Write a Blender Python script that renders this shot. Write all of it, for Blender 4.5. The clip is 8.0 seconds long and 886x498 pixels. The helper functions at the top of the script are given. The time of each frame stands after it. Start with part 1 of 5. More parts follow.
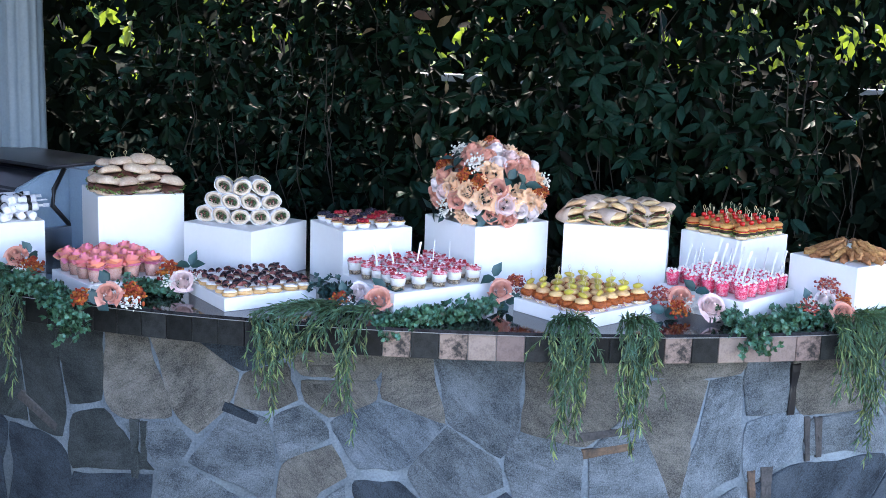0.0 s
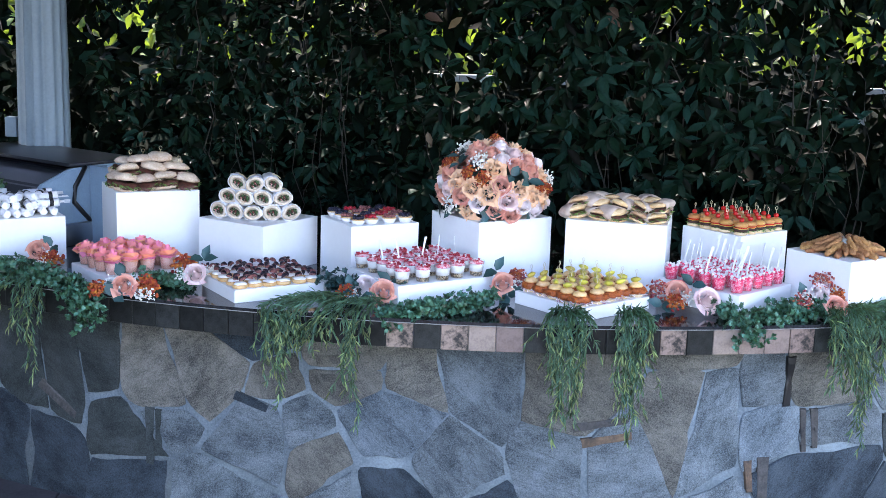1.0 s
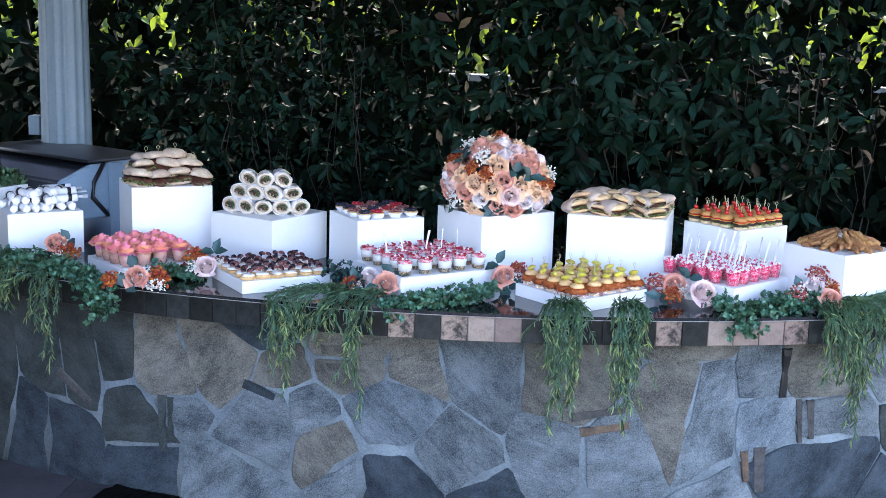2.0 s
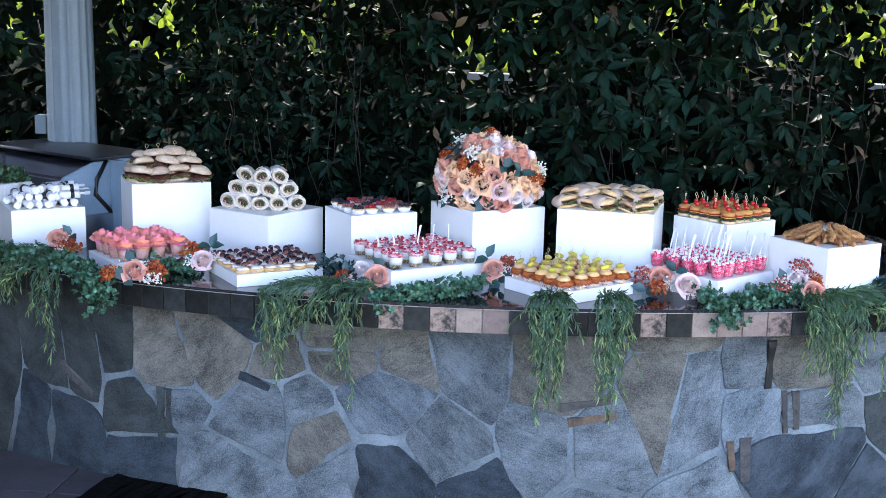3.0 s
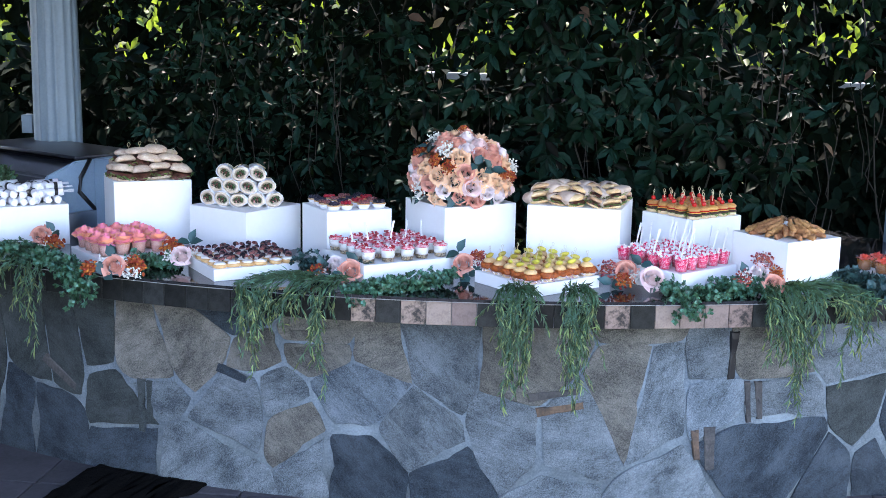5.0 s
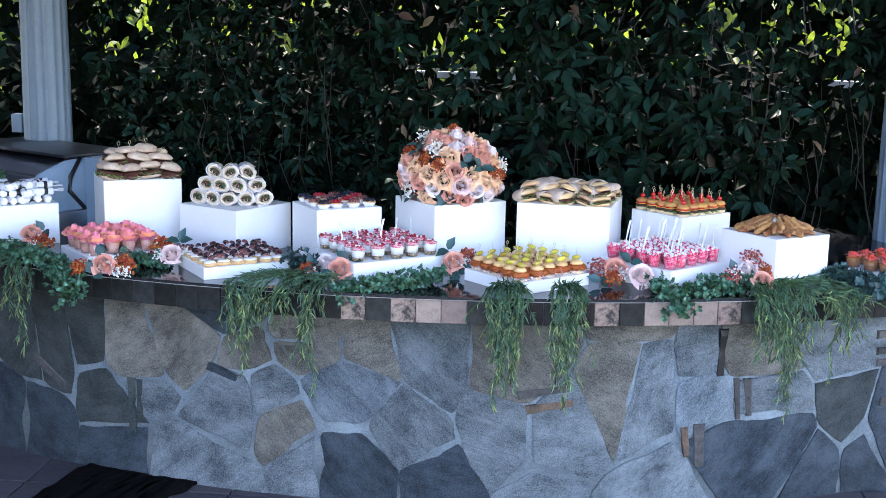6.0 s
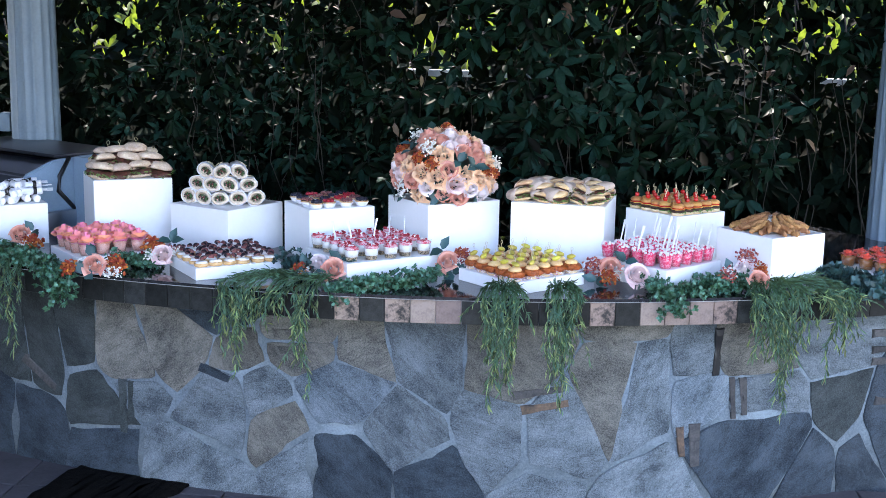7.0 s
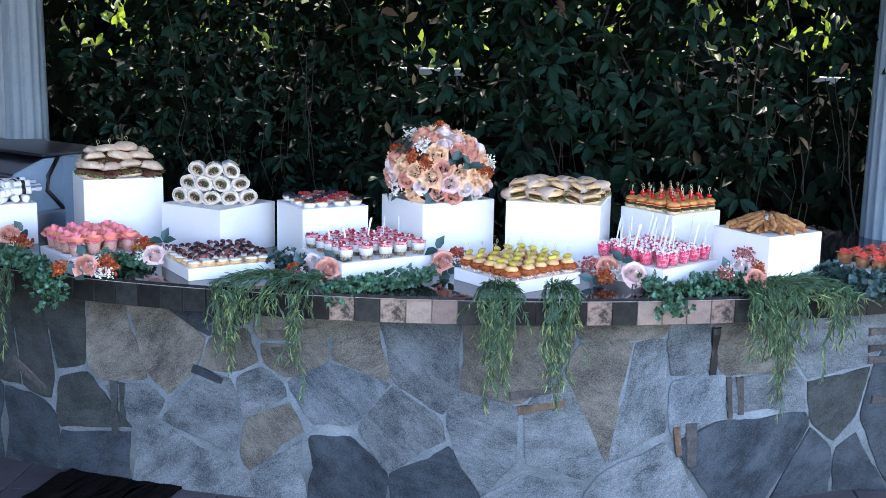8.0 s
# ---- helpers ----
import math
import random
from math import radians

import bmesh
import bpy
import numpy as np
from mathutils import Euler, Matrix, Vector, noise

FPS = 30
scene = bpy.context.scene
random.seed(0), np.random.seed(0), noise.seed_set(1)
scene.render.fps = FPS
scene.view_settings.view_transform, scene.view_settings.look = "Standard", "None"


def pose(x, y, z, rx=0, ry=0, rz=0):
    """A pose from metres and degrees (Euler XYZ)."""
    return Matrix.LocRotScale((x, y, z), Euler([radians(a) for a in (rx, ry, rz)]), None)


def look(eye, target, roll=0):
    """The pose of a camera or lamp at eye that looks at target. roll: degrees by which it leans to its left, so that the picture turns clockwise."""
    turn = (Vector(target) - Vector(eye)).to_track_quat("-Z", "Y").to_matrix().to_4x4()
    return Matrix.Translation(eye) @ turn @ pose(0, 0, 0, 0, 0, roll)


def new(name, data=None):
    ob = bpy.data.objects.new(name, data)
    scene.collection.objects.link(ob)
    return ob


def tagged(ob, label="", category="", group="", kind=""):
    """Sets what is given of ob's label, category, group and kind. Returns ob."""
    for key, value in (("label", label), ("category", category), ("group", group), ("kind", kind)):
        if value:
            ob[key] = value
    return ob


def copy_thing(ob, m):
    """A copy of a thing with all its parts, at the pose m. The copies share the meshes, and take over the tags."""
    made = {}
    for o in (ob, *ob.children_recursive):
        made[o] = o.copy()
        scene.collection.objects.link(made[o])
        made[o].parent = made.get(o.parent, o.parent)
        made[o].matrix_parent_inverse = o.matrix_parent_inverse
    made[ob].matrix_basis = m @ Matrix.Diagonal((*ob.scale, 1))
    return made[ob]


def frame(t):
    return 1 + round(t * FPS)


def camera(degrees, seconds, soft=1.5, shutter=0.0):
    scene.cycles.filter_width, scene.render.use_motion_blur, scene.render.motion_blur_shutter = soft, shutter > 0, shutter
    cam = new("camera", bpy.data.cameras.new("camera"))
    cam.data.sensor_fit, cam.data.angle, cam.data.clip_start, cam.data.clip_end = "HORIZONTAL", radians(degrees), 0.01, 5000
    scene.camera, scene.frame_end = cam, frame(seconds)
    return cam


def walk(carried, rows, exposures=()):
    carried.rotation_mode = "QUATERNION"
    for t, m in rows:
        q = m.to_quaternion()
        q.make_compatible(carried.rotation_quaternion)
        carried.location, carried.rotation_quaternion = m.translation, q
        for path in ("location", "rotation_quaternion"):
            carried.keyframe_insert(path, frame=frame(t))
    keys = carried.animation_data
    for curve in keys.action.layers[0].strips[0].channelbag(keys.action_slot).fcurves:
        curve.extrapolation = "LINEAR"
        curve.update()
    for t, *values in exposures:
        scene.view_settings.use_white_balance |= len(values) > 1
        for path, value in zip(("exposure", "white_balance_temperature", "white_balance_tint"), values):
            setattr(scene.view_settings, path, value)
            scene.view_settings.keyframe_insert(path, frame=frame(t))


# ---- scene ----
cam = camera(39.5, 8.0, soft=0.55)
PATH = [
    (0, (0.224, 0.363, 2.013), (0.16, 2.325, 1.631), 2.0),
    (0.5, (0.283, 0.285, 2.018), (0.192, 2.246, 1.636), 2.0),
    (1, (0.351, 0.219, 2.017), (0.231, 2.179, 1.636), 1.8),
    (1.5, (0.422, 0.155, 2.013), (0.271, 2.112, 1.634), 1.7),
    (3, (0.631, 0.005, 2.001), (0.418, 1.958, 1.624), 1.3),
    (3.5, (0.683, -0.036, 2.005), (0.465, 1.916, 1.628), 1.2),
    (4, (0.72, -0.072, 2.009), (0.501, 1.88, 1.632), 1.2),
    (4.5, (0.746, -0.106, 2.011), (0.53, 1.846, 1.634), 1.2),
    (6, (0.78, -0.131, 2.003), (0.578, 1.823, 1.626), 1.1),
    (6.5, (0.761, -0.117, 2.003), (0.571, 1.838, 1.625), 1.1),
    (7, (0.742, -0.097, 2.003), (0.563, 1.858, 1.623), 1.1),
    (7.5, (0.72, -0.076, 2.0), (0.554, 1.88, 1.619), 1.1),
    (8, (0.689, -0.059, 1.993), (0.537, 1.898, 1.613), 1.1),
]
walk(cam, [(t, look(eye, target, roll)) for t, eye, target, roll in PATH], [(0.0, 3.45, 6750, 22), (8.0, 3.45, 6750, 22)])

# ---- light ----
SUN_EL, SUN_AZ = radians(52), radians(18)
world = bpy.data.worlds.new("world")
scene.world = world
world.use_nodes = True
wn = world.node_tree.nodes
sky = wn.new("ShaderNodeTexSky")
sky.sky_type, sky.sun_disc = "NISHITA", False
sky.sun_elevation, sky.sun_rotation = SUN_EL, SUN_AZ
world.node_tree.links.new(sky.outputs[0], wn["Background"].inputs[0])
wn["Background"].inputs[1].default_value = 0.15
sun = new("sun", bpy.data.lights.new("sun", "SUN"))
sun.data.energy, sun.data.angle, sun.data.color = 2.2, radians(0.5), (1.0, 0.95, 0.86)
sun_from = Vector((math.sin(SUN_AZ) * math.cos(SUN_EL), math.cos(SUN_AZ) * math.cos(SUN_EL), math.sin(SUN_EL)))
sun.matrix_world = look(sun_from * 30, (0, 0, 0))


# ---- materials ----
def material(name, base, rough=0.6, dark=None, scale=20, fine=150, bump=0.15, metal=0.0, spread=0.12, coat=0.0,
             random_from="", sheen=0.0, mix=(0.35, 0.65), deep=0.004, spec=0.5, grain=0.4):
    """A surface with two colours mixed at a coarse and a fine scale, fine relief, and a shift from piece to piece."""
    m = bpy.data.materials.new(name)
    m.use_nodes = True
    n, l = m.node_tree.nodes, m.node_tree.links
    b = n["Principled BSDF"]
    dark = dark or tuple(c * 0.6 for c in base)
    co = n.new("ShaderNodeTexCoord")
    big, small = n.new("ShaderNodeTexNoise"), n.new("ShaderNodeTexNoise")
    for t, s, d in ((big, scale, 5), (small, fine, 7)):
        t.inputs["Scale"].default_value, t.inputs["Detail"].default_value = s, d
        t.inputs["Roughness"].default_value = 0.62
        l.new(co.outputs["Object"], t.inputs["Vector"])
    both = n.new("ShaderNodeMath")
    both.operation = "MULTIPLY_ADD"
    both.inputs[1].default_value = grain
    l.new(small.outputs["Fac"], both.inputs[0])
    part_of = n.new("ShaderNodeMath")
    part_of.operation, part_of.inputs[1].default_value = "MULTIPLY", 1 - grain
    l.new(big.outputs["Fac"], part_of.inputs[0])
    l.new(part_of.outputs[0], both.inputs[2])
    ramp = n.new("ShaderNodeValToRGB")
    ramp.color_ramp.elements[0].position, ramp.color_ramp.elements[1].position = mix
    ramp.color_ramp.elements[0].color, ramp.color_ramp.elements[1].color = (*dark, 1), (*base, 1)
    l.new(both.outputs[0], ramp.inputs[0])
    out = ramp.outputs[0]
    if random_from:
        src = n.new("ShaderNodeObjectInfo" if random_from == "object" else "ShaderNodeNewGeometry")
        val = src.outputs["Random" if random_from == "object" else "Random Per Island"]
        hue = n.new("ShaderNodeHueSaturation")
        for k, (lo, hi) in (("Value", (1 - 2.2 * spread, 1 + 2.2 * spread)), ("Hue", (0.5 - 0.12 * spread, 0.5 + 0.12 * spread))):
            r = n.new("ShaderNodeMapRange")
            r.inputs[3].default_value, r.inputs[4].default_value = lo, hi
            l.new(val, r.inputs[0])
            l.new(r.outputs[0], hue.inputs[k])
        l.new(out, hue.inputs["Color"])
        out = hue.outputs[0]
    l.new(out, b.inputs["Base Color"])
    b.inputs["Roughness"].default_value, b.inputs["Metallic"].default_value = rough, metal
    b.inputs["Specular IOR Level"].default_value = spec
    b.inputs["Coat Weight"].default_value, b.inputs["Sheen Weight"].default_value = coat, sheen
    if bump:
        bp = n.new("ShaderNodeBump")
        bp.inputs["Strength"].default_value, bp.inputs["Distance"].default_value = bump, deep
        l.new(both.outputs[0], bp.inputs["Height"])
        l.new(bp.outputs[0], b.inputs["Normal"])
    return m


def stone_material(name, base, dark):
    """Rough split stone: clouded patches, fine speckle and cleavage lines that run another way in each piece."""
    m = bpy.data.materials.new(name)
    m.use_nodes = True
    n, l = m.node_tree.nodes, m.node_tree.links
    b = n["Principled BSDF"]
    co, info = n.new("ShaderNodeTexCoord"), n.new("ShaderNodeObjectInfo")
    turn = n.new("ShaderNodeVectorRotate")
    turn.rotation_type = "Y_AXIS"
    spin, shift, move = n.new("ShaderNodeMapRange"), n.new("ShaderNodeMath"), n.new("ShaderNodeVectorMath")
    spin.inputs[3].default_value, spin.inputs[4].default_value = -1.1, 1.1
    shift.operation, shift.inputs[1].default_value = "MULTIPLY", 37.0
    l.new(info.outputs["Random"], spin.inputs[0])
    l.new(info.outputs["Random"], shift.inputs[0])
    l.new(co.outputs["Object"], turn.inputs["Vector"])
    l.new(spin.outputs[0], turn.inputs["Angle"])
    l.new(turn.outputs[0], move.inputs[0])
    l.new(shift.outputs[0], move.inputs[1])

    def tex(scale, stretch=(1, 1, 1), detail=4, rough=0.6):
        t, mp = n.new("ShaderNodeTexNoise"), n.new("ShaderNodeMapping")
        mp.inputs["Scale"].default_value = stretch
        t.inputs["Scale"].default_value, t.inputs["Detail"].default_value, t.inputs["Roughness"].default_value = scale, detail, rough
        l.new(move.outputs[0], mp.inputs[0])
        l.new(mp.outputs[0], t.inputs["Vector"])
        return t.outputs["Fac"]

    def maths(op, a, c):
        q = n.new("ShaderNodeMath")
        q.operation = op
        for k, v in enumerate((a, c)):
            if isinstance(v, float):
                q.inputs[k].default_value = v
            else:
                l.new(v, q.inputs[k])
        return q.outputs[0]

    cloud, speck, grain = tex(5, (1, 1, 1.6), 6), tex(190, detail=4, rough=0.85), tex(26, (0.7, 1, 1.4), 6, 0.65)
    line = tex(7, (0.3, 1, 2.4), 4)
    crack = n.new("ShaderNodeMapRange")
    l.new(maths("ABSOLUTE", maths("SUBTRACT", line, 0.5), 0.0), crack.inputs[0])
    crack.inputs[1].default_value, crack.inputs[2].default_value = 0.0, 0.012
    total = maths("ADD", maths("MULTIPLY", cloud, 0.35), maths("ADD", maths("MULTIPLY", speck, 0.5), maths("MULTIPLY", grain, 0.15)))
    ramp = n.new("ShaderNodeValToRGB")
    ramp.color_ramp.elements[0].position, ramp.color_ramp.elements[1].position = 0.405, 0.6
    ramp.color_ramp.elements[0].color, ramp.color_ramp.elements[1].color = (*dark, 1), (*base, 1)
    l.new(total, ramp.inputs[0])
    hue, val, warm = n.new("ShaderNodeHueSaturation"), n.new("ShaderNodeMapRange"), n.new("ShaderNodeMapRange")
    val.inputs[3].default_value, val.inputs[4].default_value = 0.82, 1.2
    warm.inputs[3].default_value, warm.inputs[4].default_value = 1.25, 0.7
    l.new(info.outputs["Random"], val.inputs[0])
    l.new(cloud, warm.inputs[0])
    l.new(val.outputs[0], hue.inputs["Value"])
    l.new(warm.outputs[0], hue.inputs["Saturation"])
    l.new(ramp.outputs[0], hue.inputs["Color"])
    mixer = n.new("ShaderNodeMix")
    mixer.data_type = "RGBA"
    mixer.inputs["A"].default_value = (*(c * 0.55 for c in dark), 1)
    faint = n.new("ShaderNodeMapRange")
    faint.inputs[3].default_value = 0.65
    l.new(crack.outputs[0], faint.inputs[0])
    l.new(faint.outputs[0], mixer.inputs["Factor"])
    l.new(hue.outputs[0], mixer.inputs["B"])
    l.new(mixer.outputs["Result"], b.inputs["Base Color"])
    b.inputs["Roughness"].default_value, b.inputs["Specular IOR Level"].default_value = 0.78, 0.35
    bp = n.new("ShaderNodeBump")
    bp.inputs["Strength"].default_value, bp.inputs["Distance"].default_value = 1.0, 0.014
    l.new(maths("ADD", total, maths("MULTIPLY", crack.outputs[0], 0.12)), bp.inputs["Height"])
    l.new(bp.outputs[0], b.inputs["Normal"])
    return m


def leaf_material(name, base, through_col, dark, rough=0.4, share=0.25, spread=0.25, spec=0.5):
    """A leaf: glossy above, and letting some light through."""
    m = material(name, base, rough, dark, 12, 90, 0.1, random_from="island", spread=spread, spec=spec)
    n, l = m.node_tree.nodes, m.node_tree.links
    t, mixer = n.new("ShaderNodeBsdfTranslucent"), n.new("ShaderNodeMixShader")
    t.inputs[0].default_value = (*through_col, 1)
    mixer.inputs[0].default_value = share
    l.new(n["Principled BSDF"].outputs[0], mixer.inputs[1])
    l.new(t.outputs[0], mixer.inputs[2])
    l.new(mixer.outputs[0], n["Material Output"].inputs[0])
    return m


def clear_material(name, tint=(0.96, 0.97, 0.98), rough=0.04):
    """Thin clear plastic: mostly see-through, with a gloss that grows at the rim."""
    m = bpy.data.materials.new(name)
    m.use_nodes = True
    n, l = m.node_tree.nodes, m.node_tree.links
    n.remove(n["Principled BSDF"])
    t, g, mixer, fr, curve = (n.new(k) for k in ("ShaderNodeBsdfTransparent", "ShaderNodeBsdfGlossy", "ShaderNodeMixShader", "ShaderNodeLayerWeight", "ShaderNodeMapRange"))
    t.inputs[0].default_value = (*tint, 1)
    g.inputs["Roughness"].default_value = rough
    fr.inputs[0].default_value = 0.2
    curve.inputs[3].default_value, curve.inputs[4].default_value = 0.03, 0.4
    l.new(fr.outputs["Facing"], curve.inputs[0])
    l.new(curve.outputs[0], mixer.inputs[0])
    l.new(t.outputs[0], mixer.inputs[1])
    l.new(g.outputs[0], mixer.inputs[2])
    l.new(mixer.outputs[0], n["Material Output"].inputs[0])
    return m


M = {}
M["mortar"] = material("mortar", (0.24, 0.29, 0.315), 0.95, (0.07, 0.09, 0.105), 4, 120, 0.5, deep=0.008)
M["stucco"] = material("stucco", (0.16, 0.15, 0.14), 0.9, (0.11, 0.1, 0.095), 3, 80, 0.4)
M["stone"] = stone_material("stone", (0.24, 0.285, 0.305), (0.035, 0.045, 0.051))
M["stone_blue"] = stone_material("stone_blue", (0.24, 0.295, 0.33), (0.042, 0.057, 0.067))
M["stone_dark"] = stone_material("stone_dark", (0.066, 0.092, 0.113), (0.005, 0.009, 0.014))
M["stone_olive"] = stone_material("stone_olive", (0.075, 0.09, 0.088), (0.012, 0.017, 0.017))
M["stone_tan"] = stone_material("stone_tan", (0.27, 0.255, 0.215), (0.04, 0.041, 0.037))
M["slate"] = material("slate", (0.085, 0.078, 0.072), 0.75, (0.018, 0.018, 0.02), 14, 90, 1.0, random_from="object", spread=0.2, deep=0.014)
M["slate_rust"] = material("slate_rust", (0.22, 0.14, 0.08), 0.75, (0.04, 0.034, 0.028), 14, 90, 1.0, random_from="object", spread=0.1, deep=0.014)
M["granite"] = material("granite", (0.03, 0.032, 0.035), 0.07, (0.006, 0.006, 0.007), 60, 420, 0.0, random_from="object", spread=0.1)
M["tile_dark"] = material("tile_dark", (0.03, 0.032, 0.03), 0.3, (0.005, 0.006, 0.005), 30, 200, 0.12, random_from="object", spread=0.25, spec=0.3)
M["tile_brown"] = material("tile_brown", (0.29, 0.215, 0.175), 0.3, (0.14, 0.1, 0.08), 18, 120, 0.15, random_from="object", spread=0.14, mix=(0.3, 0.55))
M["tile_mix"] = material("tile_mix", (0.26, 0.18, 0.145), 0.28, (0.02, 0.018, 0.016), 14, 60, 0.12, random_from="object", spread=0.12, mix=(0.44, 0.56))
M["timber"] = material("ceiling_timber", (0.16, 0.11, 0.075), 0.7, (0.09, 0.06, 0.04), 5, 60, 0.3)
# panel steel as plain light blue-grey: its bright reflection put into the colour
M["panel"] = material("panel_paint", (0.25, 0.36, 0.46), 0.4, (0.19, 0.28, 0.37), 4, 120, 0.04)
M["roll"] = material("roll_crust", (0.88, 0.67, 0.42), 0.5, (0.6, 0.31, 0.11), 30, 150, 0.2, random_from="object", spread=0.08)
M["grout"] = material("grout", (0.42, 0.42, 0.42), 0.9, (0.24, 0.24, 0.24), 30, 200, 0.2)
M["paver"] = material("paver", (0.055, 0.05, 0.055), 0.9, (0.025, 0.023, 0.026), 5, 70, 0.4, random_from="object", spread=0.12, deep=0.006)
# rough black for the ragged strip at the wall's foot
M["soil"] = material("soil", (0.008, 0.0075, 0.007), 1.0, (0.002, 0.002, 0.002), 40, 160, 1.0, deep=0.02, spec=0.05)
M["ground"] = material("ground", (0.11, 0.105, 0.09), 0.9, (0.06, 0.058, 0.05), 2, 30, 0.4, deep=0.01)
M["white"] = material("white_laminate", (0.85, 0.86, 0.86), 0.45, (0.81, 0.82, 0.82), 6, 60, 0.02)
# white columns: the shade on them is put in as blue-grey
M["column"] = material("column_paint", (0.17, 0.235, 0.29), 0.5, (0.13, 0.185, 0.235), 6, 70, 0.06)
M["steel"] = material("steel", (0.5, 0.52, 0.55), 0.3, (0.42, 0.44, 0.47), 3, 300, 0.03, metal=1.0)
# steel hood: shade and dark reflections put in as a blue-black base
M["hood"] = material("hood_enamel", (0.03, 0.035, 0.045), 0.32, (0.02, 0.022, 0.03), 4, 120, 0.03, metal=0.4)
M["black"] = material("black_trim", (0.012, 0.012, 0.013), 0.4, (0.007, 0.007, 0.008), 20, 200, 0.05)
# green set far below true leaf colour, to carry the shade on the hedge
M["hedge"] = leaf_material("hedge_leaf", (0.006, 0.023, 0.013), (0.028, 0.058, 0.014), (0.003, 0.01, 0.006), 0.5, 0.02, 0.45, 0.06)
# near-black copy of the hedge leaf: deep shade put into its colour
M["leaf_shade"] = leaf_material("hedge_inner_leaf", (0.003, 0.008, 0.005), (0.008, 0.016, 0.004), (0.0015, 0.004, 0.0025), 0.85, 0.02, 0.3, 0.04)
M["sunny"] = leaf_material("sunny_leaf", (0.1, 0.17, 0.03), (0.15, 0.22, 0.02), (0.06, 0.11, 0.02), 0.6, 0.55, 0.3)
M["dry"] = leaf_material("dry_leaf", (0.16, 0.1, 0.06), (0.14, 0.09, 0.05), (0.09, 0.06, 0.04), 0.7, 0.2, 0.3)
M["bark"] = material("bark", (0.035, 0.03, 0.026), 0.9, (0.015, 0.013, 0.011), 30, 160, 0.6)
M["box"] = leaf_material("boxwood_leaf", (0.075, 0.2, 0.105), (0.1, 0.2, 0.06), (0.025, 0.09, 0.055), 0.42, 0.2, 0.35)
M["euca"] = leaf_material("eucalyptus_leaf", (0.03, 0.085, 0.075), (0.05, 0.1, 0.07), (0.016, 0.05, 0.048), 0.45, 0.15, 0.25)
M["willow"] = leaf_material("willow_leaf", (0.085, 0.19, 0.085), (0.2, 0.28, 0.07), (0.02, 0.06, 0.035), 0.45, 0.25, 0.4)
M["willow_tip"] = leaf_material("willow_tip_leaf", (0.36, 0.42, 0.16), (0.35, 0.4, 0.1), (0.17, 0.23, 0.08), 0.5, 0.3, 0.3)
def petal_material(name, one, two, edge):
    """Petals between two colours, each its own mix, with fine veins and a soft sheen."""
    m = material(name, one, 0.6, edge, 40, 220, 0.1, random_from="island", spread=0.07, sheen=0.2, mix=(0.3, 0.5))
    n, l = m.node_tree.nodes, m.node_tree.links
    geo, mixer = n.new("ShaderNodeNewGeometry"), n.new("ShaderNodeMix")
    mixer.data_type = "RGBA"
    mixer.inputs["B"].default_value = (*two, 1)
    l.new(geo.outputs["Random Per Island"], mixer.inputs["Factor"])
    l.new(n["Hue/Saturation/Value"].outputs[0], mixer.inputs["A"])
    l.new(mixer.outputs["Result"], n["Principled BSDF"].inputs["Base Color"])
    return m


M["rose"] = petal_material("rose_petal", (0.74, 0.29, 0.2), (0.78, 0.4, 0.3), (0.52, 0.16, 0.1))
M["peach"] = petal_material("peach_petal", (0.9, 0.62, 0.38), (0.88, 0.52, 0.31), (0.78, 0.42, 0.22))
M["blush"] = petal_material("blush_petal", (0.84, 0.6, 0.57), (0.88, 0.7, 0.68), (0.74, 0.45, 0.42))
M["cream"] = petal_material("cream_petal", (0.9, 0.82, 0.81), (0.88, 0.76, 0.76), (0.8, 0.62, 0.6))
M["coral"] = petal_material("coral_petal", (0.95, 0.17, 0.46), (0.95, 0.42, 0.2), (0.93, 0.3, 0.36))
M["red"] = petal_material("red_petal", (0.72, 0.05, 0.03), (0.8, 0.09, 0.04), (0.5, 0.025, 0.02))
M["rust"] = material("rust_filler", (0.52, 0.11, 0.02), 0.8, (0.26, 0.04, 0.012), 60, 300, 0.2, random_from="island", spread=0.2)
M["wine"] = material("wine_filler", (0.46, 0.07, 0.06), 0.8, (0.2, 0.03, 0.03), 60, 300, 0.2, random_from="island", spread=0.25)
M["gyp"] = material("white_blossom", (0.85, 0.83, 0.78), 0.8, (0.7, 0.68, 0.6), 60, 200, 0.1)
M["bun"] = material("bun_crust", (0.72, 0.37, 0.13), 0.33, (0.5, 0.2, 0.05), 35, 200, 0.08, random_from="object", spread=0.08)
M["bun_pale"] = material("bun_pale_crust", (0.82, 0.56, 0.29), 0.35, (0.66, 0.36, 0.13), 35, 200, 0.08, random_from="object", spread=0.08)
M["bun_base"] = material("bun_crumb", (0.8, 0.62, 0.4), 0.7, (0.66, 0.45, 0.24), 40, 200, 0.15)
M["chicken"] = material("fried_crust", (0.58, 0.13, 0.016), 0.55, (0.16, 0.03, 0.008), 90, 260, 0.9, deep=0.006)
M["patty"] = material("beef_patty", (0.07, 0.03, 0.018), 0.6, (0.03, 0.013, 0.009), 80, 260, 0.7)
M["cheese"] = material("cheddar", (0.85, 0.5, 0.1), 0.4, (0.75, 0.4, 0.07), 20, 100, 0.02)
M["lettuce"] = material("lettuce", (0.16, 0.3, 0.06), 0.5, (0.07, 0.17, 0.03), 40, 140, 0.2)
M["slaw"] = material("slaw", (0.8, 0.72, 0.7), 0.5, (0.42, 0.1, 0.22), 55, 200, 0.2, random_from="island", spread=0.2, mix=(0.4, 0.55))
